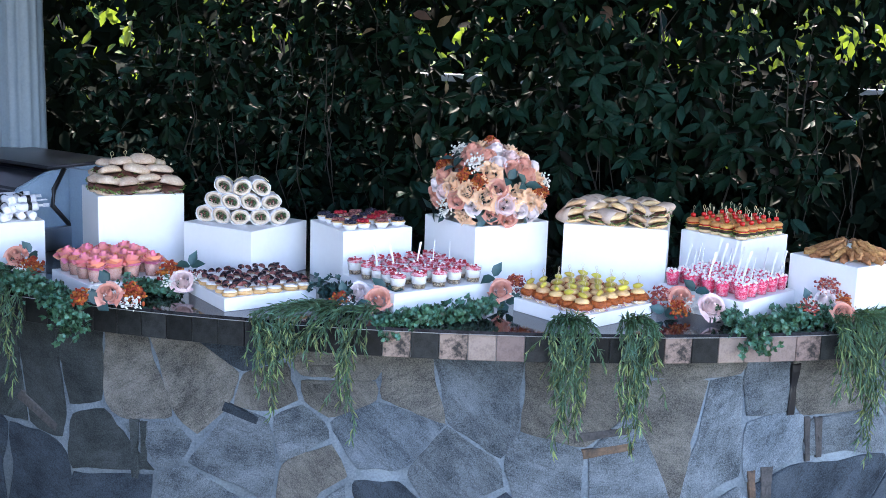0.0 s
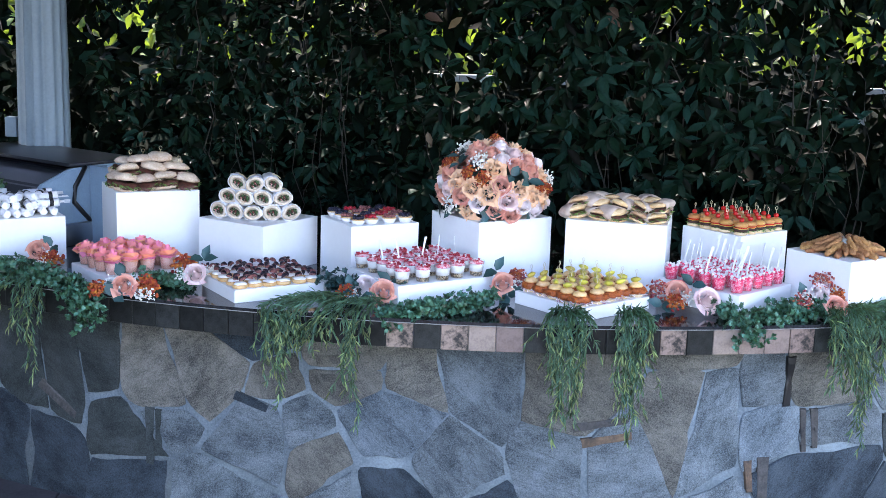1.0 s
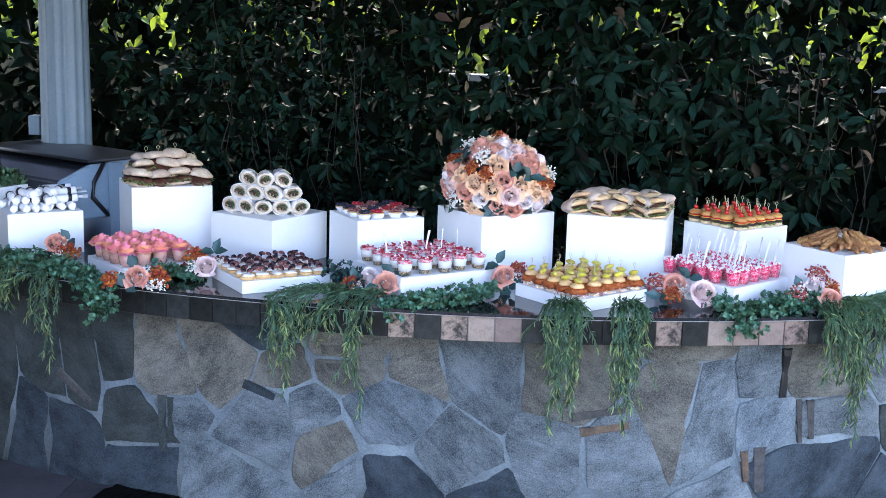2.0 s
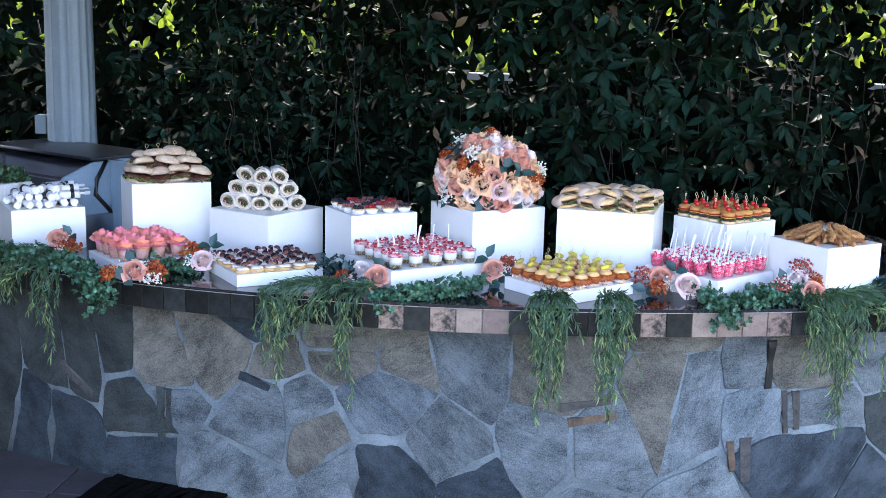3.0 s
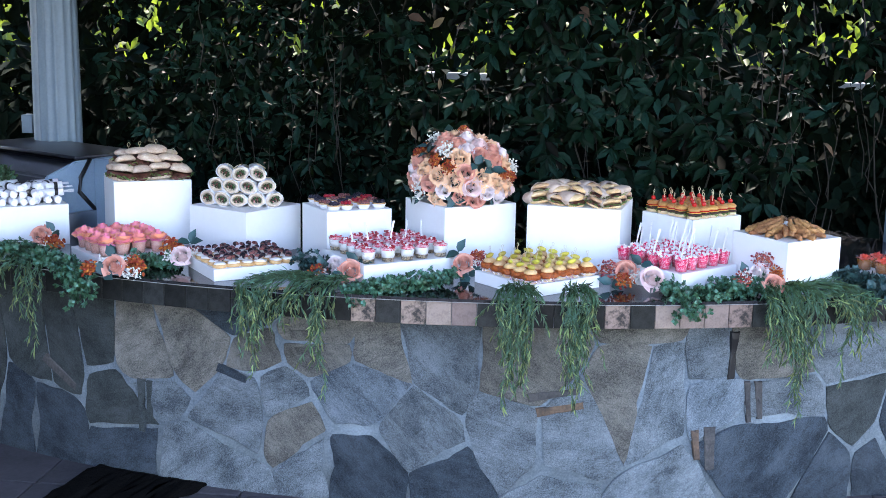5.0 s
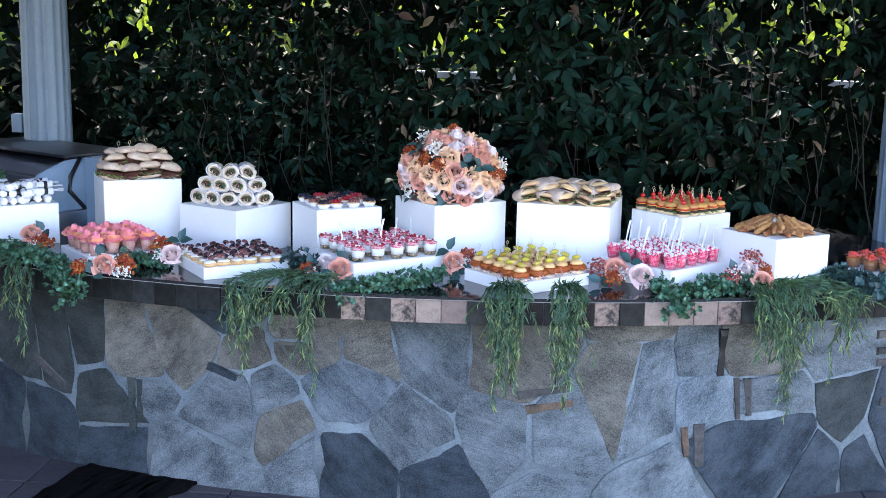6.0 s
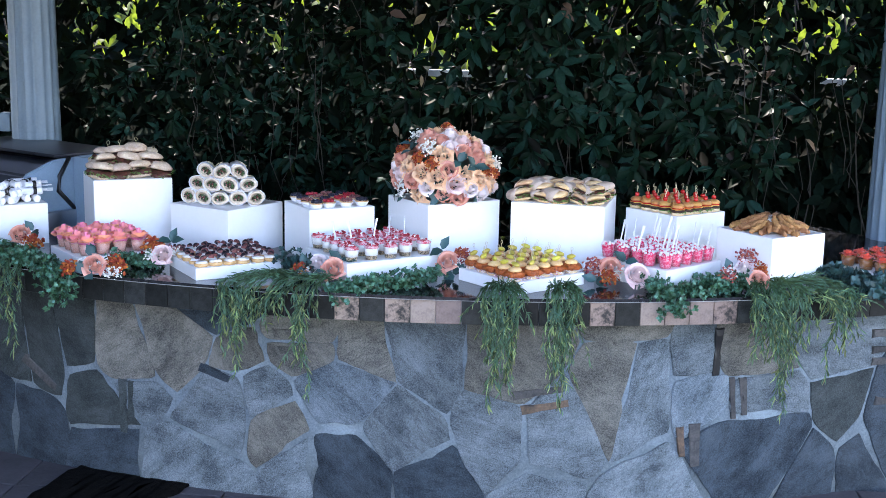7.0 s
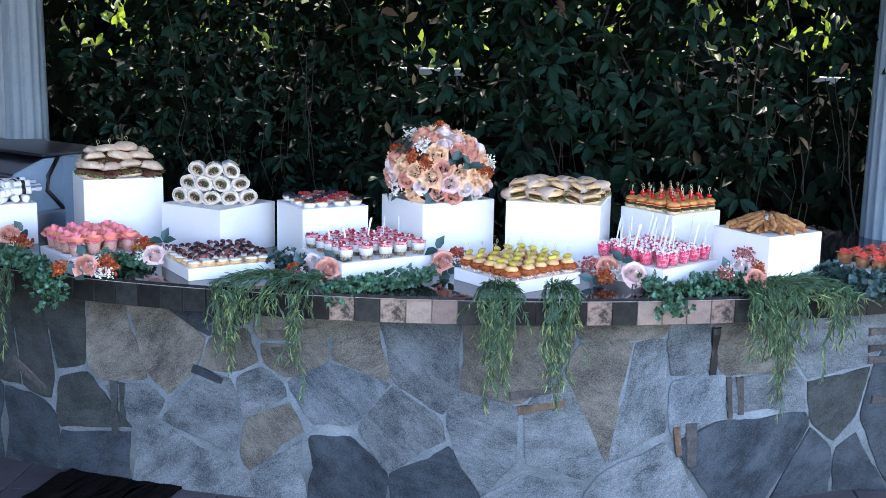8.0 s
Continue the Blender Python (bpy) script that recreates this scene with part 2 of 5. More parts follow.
M["pickle"] = material("yellow_pepper", (0.64, 0.5, 0.07), 0.3, (0.46, 0.4, 0.05), 25, 120, 0.08, random_from="object", spread=0.1)
M["tomato"] = material("cherry_tomato", (0.6, 0.03, 0.02), 0.15, (0.45, 0.015, 0.015), 20, 100, 0.02)
M["pick"] = material("bamboo_pick", (0.7, 0.6, 0.38), 0.6, (0.55, 0.45, 0.26), 60, 200, 0.1)
M["crust"] = material("pastry", (0.72, 0.47, 0.22), 0.6, (0.55, 0.3, 0.11), 40, 200, 0.25)
M["paper"] = material("white_paper", (0.84, 0.83, 0.84), 0.75, (0.7, 0.69, 0.72), 20, 120, 0.25, deep=0.006)
M["kraft"] = material("kraft_paper", (0.66, 0.51, 0.41), 0.8, (0.52, 0.38, 0.29), 25, 160, 0.3, deep=0.006)
M["wrapbread"] = material("tortilla", (0.8, 0.7, 0.58), 0.7, (0.62, 0.47, 0.33), 45, 180, 0.2)
M["ciabatta"] = material("ciabatta", (0.76, 0.63, 0.5), 0.75, (0.46, 0.29, 0.18), 28, 150, 0.35, random_from="object", spread=0.06)
M["salad"] = material("salad_leaf", (0.06, 0.11, 0.03), 0.5, (0.012, 0.03, 0.01), 90, 260, 0.3, random_from="island", spread=0.3)
M["ham"] = material("cured_meat", (0.17, 0.05, 0.035), 0.5, (0.025, 0.018, 0.01), 70, 200, 0.6)
M["blueberry"] = material("blueberry", (0.012, 0.013, 0.03), 0.4, (0.012, 0.012, 0.03), 40, 200, 0.1)
M["berry"] = material("raspberry", (0.5, 0.02, 0.035), 0.35, (0.28, 0.01, 0.02), 120, 300, 0.5)
M["cream"+"_food"] = material("whipped_cream", (0.86, 0.84, 0.8), 0.5, (0.8, 0.76, 0.7), 30, 150, 0.15)
M["fig"] = material("fig_skin", (0.012, 0.008, 0.014), 0.4, (0.015, 0.008, 0.016), 50, 200, 0.1)
M["figflesh"] = material("fig_flesh", (0.34, 0.12, 0.1), 0.45, (0.1, 0.025, 0.03), 110, 300, 0.4, mix=(0.45, 0.56))
M["granola"] = material("granola", (0.5, 0.37, 0.22), 0.8, (0.05, 0.032, 0.02), 130, 300, 0.9, mix=(0.46, 0.54))
M["compote"] = material("strawberry_top", (0.72, 0.08, 0.12), 0.25, (0.88, 0.56, 0.56), 90, 260, 0.5, mix=(0.45, 0.55))
M["pinkfruit"] = material("pink_fruit", (0.92, 0.4, 0.46), 0.2, (0.84, 0.03, 0.11), 80, 260, 0.5, mix=(0.48, 0.57))
M["feta"] = material("feta", (0.86, 0.83, 0.8), 0.7, (0.8, 0.7, 0.68), 50, 200, 0.3)
M["amber"] = material("amber_jelly", (0.36, 0.14, 0.03), 0.12, (0.26, 0.09, 0.02), 15, 90, 0.02)
M["tender"] = material("tender_crust", (0.6, 0.31, 0.12), 0.7, (0.3, 0.11, 0.03), 80, 240, 1.0, random_from="object", spread=0.1, deep=0.008)
M["linen"] = material("linen", (0.82, 0.82, 0.84), 0.85, (0.72, 0.72, 0.75), 25, 300, 0.2)
M["sauce"] = material("pink_drink", (0.78, 0.5, 0.42), 0.15, (0.7, 0.38, 0.31), 15, 60, 0.02)
M["plastic"] = material("white_plastic", (0.85, 0.86, 0.88), 0.2, (0.8, 0.81, 0.83), 15, 60, 0.0)
M["clear"] = clear_material("clear_plastic")
M["smoke"] = clear_material("frosted_plastic", (0.93, 0.9, 0.89), 0.2)


# ---- building helpers ----
def thing(name, at, label, category, group="", kind="", turn=0.0):
    ob = new(name)
    ob.matrix_world = pose(*at, 0, 0, turn)
    return tagged(ob, label, category, group, kind)


def mesh_of(name, bm, mat, smooth=True):
    me = bpy.data.meshes.new(name)
    bm.normal_update()
    bm.to_mesh(me)
    bm.free()
    me.materials.append(mat)
    if smooth:
        me.polygons.foreach_set("use_smooth", [True] * len(me.polygons))
    return me


def place(name, me, parent, m=None, label=""):
    ob = new(name, me)
    ob.parent = parent
    ob.matrix_basis = m or Matrix()
    return tagged(ob, label)


def part(name, bm, mat, parent, label="", m=None, smooth=True):
    return place(name, mesh_of(name, bm, mat, smooth), parent, m, label)


def lathe(profile, seg=16, rough=0.0, seed=0, bm=None, m=None, squash=1.0):
    """A body turned from (radius, height) pairs; the ends close on the axis."""
    bm = bm or bmesh.new()
    rings = []
    for k, (r, z) in enumerate(profile):
        if r < 1e-6:
            ring = [bm.verts.new((0, 0, z))]
        else:
            ring = []
            for i in range(seg):
                a = 2 * math.pi * i / seg
                w = 1 + rough * noise.noise((math.cos(a) * 1.7 + seed, math.sin(a) * 1.7, z * 40 + seed * 3.1))
                ring.append(bm.verts.new((r * w * math.cos(a), r * w * math.sin(a) * squash, z + rough * 0.25 * r * noise.noise((a * 2, k, seed)))))
        rings.append(ring)
    if m:
        for ring in rings:
            for v in ring:
                v.co = m @ v.co
    for a, b in zip(rings, rings[1:]):
        if len(a) == 1 and len(b) == 1:
            continue
        for i in range(seg):
            j = (i + 1) % seg
            if len(a) == 1:
                bm.faces.new((a[0], b[j], b[i]))
            elif len(b) == 1:
                bm.faces.new((a[i], a[j], b[0]))
            else:
                bm.faces.new((a[i], a[j], b[j], b[i]))
    return bm


def block(sx, sy, sz, bevel=0.002, at=(0, 0, 0), bm=None, segments=2):
    """A box with eased edges, standing on its base."""
    out = bmesh.new()
    bmesh.ops.create_cube(out, size=1, matrix=Matrix.Translation((at[0], at[1], at[2] + sz / 2)) @ Matrix.Diagonal((sx, sy, sz, 1)))
    if bevel:
        bmesh.ops.bevel(out, geom=out.edges[:], offset=bevel, segments=segments, affect="EDGES", profile=0.6)
    if bm is None:
        return out
    tmp = bpy.data.meshes.new("tmp")
    out.to_mesh(tmp)
    out.free()
    bm.from_mesh(tmp)
    bpy.data.meshes.remove(tmp)
    return bm


def tube(points, r, seg=6, bm=None, taper=1.0):
    """A round rod along a line of points."""
    bm = bm or bmesh.new()
    pts = [Vector(p) for p in points]
    rings = []
    for i, p in enumerate(pts):
        d = (pts[min(i + 1, len(pts) - 1)] - pts[max(i - 1, 0)]).normalized()
        side = d.cross(Vector((0.31, 0.17, 0.93))).normalized()
        up = side.cross(d)
        rr = r * (1 + (taper - 1) * i / max(1, len(pts) - 1))
        rings.append([bm.verts.new(p + (side * math.cos(2 * math.pi * k / seg) + up * math.sin(2 * math.pi * k / seg)) * rr) for k in range(seg)])
    for a, b in zip(rings, rings[1:]):
        for k in range(seg):
            bm.faces.new((a[k], a[(k + 1) % seg], b[(k + 1) % seg], b[k]))
    bm.faces.new(rings[0][::-1])
    bm.faces.new(rings[-1])
    return bm


LEAF = np.array([(0, 0, 0), (-0.36, 0.22, 0.1), (0, 0.25, 0), (0.36, 0.22, 0.1), (-0.46, 0.55, 0.09), (0, 0.58, -0.03),
                 (0.46, 0.55, 0.09), (0, 1, -0.14)])
LEAF_FACES = np.array([(0, 2, 1), (0, 3, 2), (1, 2, 5), (1, 5, 4), (2, 3, 6), (2, 6, 5), (4, 5, 7), (5, 6, 7)])


def leaf_mesh(name, where, along, face, length, width, mat):
    """Many leaves in one mesh: where each starts, the way it points, the way it faces, its length and width."""
    where, along, face = (np.asarray(a, float) for a in (where, along, face))
    along = along / (np.linalg.norm(along, axis=1, keepdims=True) + 1e-9)
    side = np.cross(along, face)
    side = side / (np.linalg.norm(side, axis=1, keepdims=True) + 1e-9)
    up = np.cross(side, along)
    length, width = np.broadcast_to(length, len(where))[:, None, None], np.broadcast_to(width, len(where))[:, None, None]
    v = where[:, None] + side[:, None] * LEAF[None, :, :1] * width + along[:, None] * LEAF[None, :, 1:2] * length + up[:, None] * LEAF[None, :, 2:] * length * 0.9
    f = (LEAF_FACES[None] + 8 * np.arange(len(where))[:, None, None]).reshape(-1, 3)
    me = bpy.data.meshes.new(name)
    me.from_pydata(v.reshape(-1, 3).tolist(), [], f.tolist())
    me.materials.append(mat)
    me.polygons.foreach_set("use_smooth", [True] * len(me.polygons))
    return me


rng = np.random.default_rng(7)

# ---- structure ----
CX, CY = 0.08, 9.45          # centre of the curved counter
R_TOP, R_BAND, R_WALL = 4.862, 4.845, 4.68
TOP = 0.90


def arc(a, r, z):
    """A point at angle a (degrees) along the counter, r metres from its centre."""
    return Vector((CX + r * math.sin(radians(a)), CY - r * math.cos(radians(a)), z))


def arc_body(r0, r1, z0, z1, a0, a1, steps, bm=None):
    """A curved bar between two radii, two heights and two angles."""
    bm = bm or bmesh.new()
    rows = []
    for i in range(steps + 1):
        a = a0 + (a1 - a0) * i / steps
        rows.append([bm.verts.new(arc(a, r, z)) for r, z in ((r0, z0), (r1, z0), (r1, z1), (r0, z1))])
    for p, q in zip(rows, rows[1:]):
        for k in range(4):
            bm.faces.new((p[k], q[k], q[(k + 1) % 4], p[(k + 1) % 4]))
    bm.faces.new(rows[0])
    bm.faces.new(rows[-1][::-1])
    bmesh.ops.recalc_face_normals(bm, faces=bm.faces[:])
    return bm


bm = bmesh.new()
bmesh.ops.create_grid(bm, x_segments=8, y_segments=8, size=300)
tagged(part("ground", bm, M["ground"], None, smooth=False), "bare grey-brown ground around the patio", "ground", kind="structure").location.z = -0.1

wall = tagged(part("wall_counter", arc_body(R_WALL - 0.3, R_WALL, -0.12, 0.84, -36, 36, 60), M["mortar"], None),
              "curved counter wall of irregular grey stones in pale mortar", "wall", kind="structure")
counter = tagged(part("countertop", arc_body(3.5, R_TOP, TOP - 0.012, TOP, -36, 36, 72), M["granite"], None, smooth=False),
                 "polished black granite countertop with a curved front edge", "countertop", kind="structure")
core = tagged(part("counter_core", arc_body(3.52, R_BAND - 0.014, 0.786, TOP - 0.014, -35.9, 35.9, 72), M["grout"], None, smooth=False),
              "grey grout bed behind the edge tiles of the counter", "counter edge", kind="structure")
part("edge_line", arc_body(R_BAND - 0.02, R_BAND + 0.012, TOP - 0.0165, TOP - 0.0125, -35.9, 35.9, 72), M["grout"], core)

# paving in front of the wall
paving = tagged(new("pavement"), "mauve-grey stone paving slabs at the foot of the wall", "paving", kind="structure")
slab = mesh_of("paving_slab", block(0.45, 0.45, 0.05, 0.006), M["paver"], False)
for i in range(16):
    for j in range(14):
        place("paving_slab", slab, paving, pose(-3.6 + 0.457 * i, -0.95 + 0.457 * j, -0.1 + 0.002 * rng.random(), 0, 0, 0.4 * rng.random()))

# ragged black strip along the foot of the wall
bm = bmesh.new()
rows = []
for i in range(61):
    a = -17.7 + 7.0 * i / 60
    edge = 0.5 + 0.05 * noise.noise((a * 0.9, 3, 0)) + 0.035 * noise.noise((a * 6, 1, 0))
    edge *= min(1, (i + 2.0) / 6, (60.4 - i) / 12)
    rows.append([bm.verts.new(arc(a + 0.5 * noise.noise((a * 7, k, 5)), R_WALL - 0.01 + edge * k / 4, -0.047 + 0.02 * math.sin(math.pi * min(1, (4 - k) / 3) / 2) * (0.6 + noise.noise((a, k, 2)) * 0.5))) for k in range(5)])
for p, q in zip(rows, rows[1:]):
    for k in range(4):
        bm.faces.new((p[k], p[k + 1], q[k + 1], q[k]))
tagged(part("soil_strip", bm, M["soil"], None), "ragged black strip along the wall's foot", "soil", kind="stuff")

# unseen roof inferred from the columns, its reach set to shade the hedge
tagged(part("ceiling", block(14, 3.8, 0.2, 0, (0, 5.2, 2.8)), M["timber"], None, smooth=False), "unseen plain timber ceiling of the pavilion, sized to shade the hedge", "ceiling", kind="structure")

# added wall out of view, cutting the sky light from the left
tagged(part("wall_west", block(0.2, 8.6, 2.91, 0, (-2.8, 1.7, -0.11)), M["stucco"], None, smooth=False), "unseen plain dark stucco wall, added to darken the counter's left end", "wall", kind="structure")

# ---- columns ----
def column(at, label):
    c = thing("column", at, label, "column")
    bm = bmesh.new()
    seg, flutes = 96, 16
    rings = []
    for z, r in ((0.16, 0.134), (1.2, 0.13), (2.0, 0.124), (2.85, 0.117)):
        ring = []
        for i in range(seg):
            a = 2 * math.pi * i / seg
            w = r - 0.009 * abs(math.sin(a * flutes / 2)) ** 0.7 * 1.0
            ring.append(bm.verts.new((w * math.cos(a), w * math.sin(a), z)))
        rings.append(ring)
    for p, q in zip(rings, rings[1:]):
        for i in range(seg):
            bm.faces.new((p[i], p[(i + 1) % seg], q[(i + 1) % seg], q[i]))
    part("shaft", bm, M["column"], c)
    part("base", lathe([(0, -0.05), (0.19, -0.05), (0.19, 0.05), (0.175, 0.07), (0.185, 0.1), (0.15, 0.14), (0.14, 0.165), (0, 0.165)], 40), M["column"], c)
    return c


left_column = column((-2.093, 6.4, -0.05), "fluted white column, shade put in as blue-grey colour, beside the hedge")
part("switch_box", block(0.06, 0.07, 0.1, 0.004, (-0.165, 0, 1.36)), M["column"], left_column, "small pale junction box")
column((2.46, 6.3, -0.05), "fluted white column, coloured blue-grey for shade, standing before the dark hedge")

# ---- grill ----
grill = thing("barbecue_grill", (-2.0, 6.0, TOP), "built-in steel barbecue grill with a dark closed hood", "grill", turn=-32)
part("firebox", block(0.9, 0.5, 0.1, 0.006), M["steel"], grill)
side = [(-0.27, 0.1), (-0.31, 0.2), (-0.26, 0.285), (-0.1, 0.345), (0.24, 0.36), (0.25, 0.1)]


def extrude(profile, x0, x1, bm=None):
    bm = bm or bmesh.new()
    a, b = ([bm.verts.new((x, y, z)) for y, z in profile] for x in (x0, x1))
    n = len(profile)
    for k in range(n):
        bm.faces.new((a[k], a[(k + 1) % n], b[(k + 1) % n], b[k]))
    bm.faces.new(a[::-1])
    bm.faces.new(b)
    bmesh.ops.recalc_face_normals(bm, faces=bm.faces[:])
    return bm


bm = extrude(side, -0.44, 0.4)
bmesh.ops.bevel(bm, geom=bm.edges[:], offset=0.012, segments=2, affect="EDGES")
hood = part("hood", bm, M["hood"], grill, "steel hood, shade and dark reflections put in as blue-black", smooth=False)
bm = extrude([(y * 1.03, 0.1 + (z - 0.1) * 1.03) for y, z in side], 0.402, 0.43)
bmesh.ops.bevel(bm, geom=bm.edges[:], offset=0.006, segments=2, affect="EDGES")
part("end_panel", bm, M["panel"], grill, "blue-grey steel end panel", smooth=False)
part("trim_strip", tube([(0.436, -0.03, 0.36), (0.436, -0.09, 0.27), (0.436, -0.1, 0.2), (0.436, 0.06, 0.03)], 0.011, 8), M["black"], grill, "black rubber trim")
part("hood_edge", block(0.9, 0.4, 0.016, 0.004, (-0.01, 0.08, 0.362)), M["hood"], grill)
part("rear_panel", block(0.44, 0.02, 0.36, 0.004, (0.66, 0.0, 0.0)), M["panel"], grill, "tall blue-grey steel splash panel")

# ---- hedge ----
# ragged gaps that let the sunlit growth show: middle x, z, half width, half height, how open
GAPS = [(-1.72, 1.84, .24, .2, 1.0), (-2.42, 1.85, .16, .22, 1.0), (-1.1, 1.74, .42, .2, .4), (.02, 1.78, .2, .12, 1.0), (.18, 1.67, .38, .06, 1.0),
        (1.05, 2.0, .25, .1, .5), (1.62, 1.86, .34, .12, .95), (1.5, 2.02, .3, .1, .8), (2.08, 2.02, .2, .14, 1.0), (2.12, 1.7, .2, .05, .9), (-.6, 2.0, .25, .05, .3)]


def openness(x, y, z):
    """How open the hedge is at a place: 0 closed, 1 clear."""
    x = x * 6.7 / y
    most = 0.0
    for gx, gz, rx, rz, share in GAPS:
        d = math.hypot((x - gx) / rx, (z - gz) / rz) + 0.5 * noise.noise((x * 9, z * 9, 2.0))
        most = max(most, share * min(1.0, max(0.0, 1.5 - d)))
    return most


def hedge_leaves(name, count, x, y, z, length, mat, parent, cluster=1, gaps=0.0, lump=0.25):
    """Leaves in bunches that droop from their twig ends; fewer where the hedge is open."""
    p = np.stack([rng.uniform(*x, count), rng.uniform(*y, count), rng.uniform(*z, count)], 1)
    keep = np.ones(count, bool)
    for i in range(count):
        q = p[i]
        p[i, 1] += -lump * noise.noise((q[0] * 1.3, q[2] * 1.3, 4.0)) - 0.12 * noise.noise((q[0] * 3.5, q[2] * 3.5, 9.0))
        if gaps and rng.random() < gaps * openness(*q):
            keep[i] = False
        if name == "front_leaves":
            ragged = 0.25 * noise.noise((q[0] * 3, q[2] * 3, 6.0))
            if q[0] < -0.3:
                p[i, 1] += 0.18
            if q[0] < -0.3 + ragged and rng.random() > 0.13 or q[0] < -1.75 and (q[1] < 6.62 or q[2] < 1.62) or q[0] > 1.95 + ragged and q[2] < 1.55 + ragged:
                keep[i] = False
    p = np.repeat(p[keep], cluster, 0)
    k = len(p)
    a = np.tile(np.arange(cluster) * 2 * np.pi / cluster, k // cluster) + np.repeat(rng.uniform(0, 6.3, k // cluster), cluster) + rng.normal(0, 0.25, k)
    tilt = np.repeat(rng.normal(0, 0.35, (k // cluster, 3)), cluster, 0)
    fan = 0.45 if cluster == 1 else 0.8
    along = np.stack([fan * np.cos(a), -0.35 + 0 * a, fan * 0.75 * np.sin(a) - 0.45], 1) + tilt + rng.normal(0, 0.2, (k, 3))
    face = np.stack([-0.3 * np.cos(a), -rng.uniform(0.4, 1.0, k), rng.normal(0.6, 0.35, k)], 1)
    p = p + along * rng.uniform(0.0, 0.03, k)[:, None]
    ln = rng.uniform(*length, k)
    return tagged(place(name, leaf_mesh(name, p, along, face, ln, ln * rng.uniform(0.34, 0.5, k), mat), parent), kind="stuff")


hedge = thing("hedge", (0, 6.8, 0), "tall dense hedge with glossy leaves, green darkened in colour for its shade", "hedge")
H0 = pose(0, -6.8, 0)
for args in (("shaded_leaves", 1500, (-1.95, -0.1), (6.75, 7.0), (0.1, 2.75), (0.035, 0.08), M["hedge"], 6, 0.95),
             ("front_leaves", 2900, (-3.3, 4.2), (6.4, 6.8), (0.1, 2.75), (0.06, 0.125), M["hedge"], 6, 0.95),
             # inner and deep leaves carry the hedge's inner shade as colour
             ("inner_leaves", 21000, (-3.6, 4.4), (6.8, 7.3), (0.0, 4.2), (0.09, 0.17), M["leaf_shade"], 1, 0.97),
             ("deep_leaves", 12000, (-3.6, 4.4), (7.2, 7.6), (0.0, 1.75), (0.12, 0.2), M["leaf_shade"], 1, 0.9),
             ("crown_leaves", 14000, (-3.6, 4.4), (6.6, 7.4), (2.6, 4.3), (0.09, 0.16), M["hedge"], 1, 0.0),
             ("dry_leaves", 20, (-0.6, 3.2), (6.4, 6.5), (1.35, 2.3), (0.05, 0.11), M["dry"], 1, 0.0)):
    ob = hedge_leaves(args[0], *args[1:7], hedge, *args[7:])
    ob.matrix_basis = H0
bm = bmesh.new()
for i in range(80):
    x, z = rng.uniform(-1.5, 3), rng.uniform(0, 1.6)
    pts = [(x, 6.75 - 6.8, z)]
    for k in range(6):
        q = pts[-1]
        pts.append((q[0] + rng.normal(0, 0.035), q[1] + rng.normal(-0.012, 0.02), q[2] + rng.uniform(0.08, 0.2)))
    tube(pts, 0.003 if i % 5 else 0.006, 5, bm, 0.4)
tagged(part("branchwork", bm, M["bark"], hedge, "thin grey-brown twigs"), kind="stuff")

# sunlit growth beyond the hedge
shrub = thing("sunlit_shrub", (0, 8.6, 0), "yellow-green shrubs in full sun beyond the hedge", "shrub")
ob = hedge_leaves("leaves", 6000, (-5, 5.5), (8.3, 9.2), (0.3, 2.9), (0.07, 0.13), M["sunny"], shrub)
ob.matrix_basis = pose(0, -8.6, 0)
bm = bmesh.new()
for i in range(60):
    x = -5 + 0.18 * i + rng.normal(0, 0.05)
    tube([(x, 0.2, -0.12), (x + rng.normal(0, 0.1), 0.2, 1.0), (x + rng.normal(0, 0.25), 0.1, 2.4)], 0.012, 5, bm, 0.4)
tagged(part("branchwork", bm, M["bark"], shrub), kind="stuff")
fence = thing("white_fence", (0, 8.05, 0), "white painted post-and-rail fence behind the hedge in sun", "fence")
for i in range(4):
    part("post", block(0.05, 0.03, 1.66, 0.003, (0.06 + 1.2 * i, 0.02, -0.11)), M["white"], fence, smooth=False)
part("rail", block(4.4, 0.05, 0.045, 0.004, (1.6, 0, 1.575)), M["white"], fence, smooth=False)
# added slab and leaf mass keep sky out of hedge gaps, coloured as shade
tagged(part("backdrop", block(60, 0.2, 5, 0, (0, 14, -0.1)), M["leaf_shade"], None, smooth=False), "plain dark slab added to block the sky behind the hedge gaps", "backdrop", kind="structure")
woods = thing("far_woods", (0, 12, 0), "dense dark leaf mass added to block the sky behind the garden", "woods", kind="stuff")
ob = hedge_leaves("foliage", 9000, (-9, 10), (11.4, 12.6), (-0.2, 5.0), (0.4, 0.7), M["leaf_shade"], woods)
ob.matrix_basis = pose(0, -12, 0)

# ---- display boxes and trays ----
BOX = {  # centre x, y, top, width, depth, turn
    "napkins": (-1.832, 5.409, 1.09, 0.326, 0.326, 35.2), "sandwiches": (-1.286, 5.547, 1.21, 0.358, 0.35, 28.8),
    "wraps": (-0.772, 5.43, 1.112, 0.365, 0.36, 61.5), "tarts": (-0.283, 5.375, 1.132, 0.315, 0.305, 33.5),
    "bouquet": (0.235, 5.42, 1.17, 0.376, 0.352, 37.5), "buns": (0.783, 5.43, 1.182, 0.386, 0.414, 80.3),
    "burgers": (1.288, 5.56, 1.128, 0.315, 0.315, 42.1), "tenders": (1.647, 5.125, 1.121, 0.307, 0.316, 37.2)}
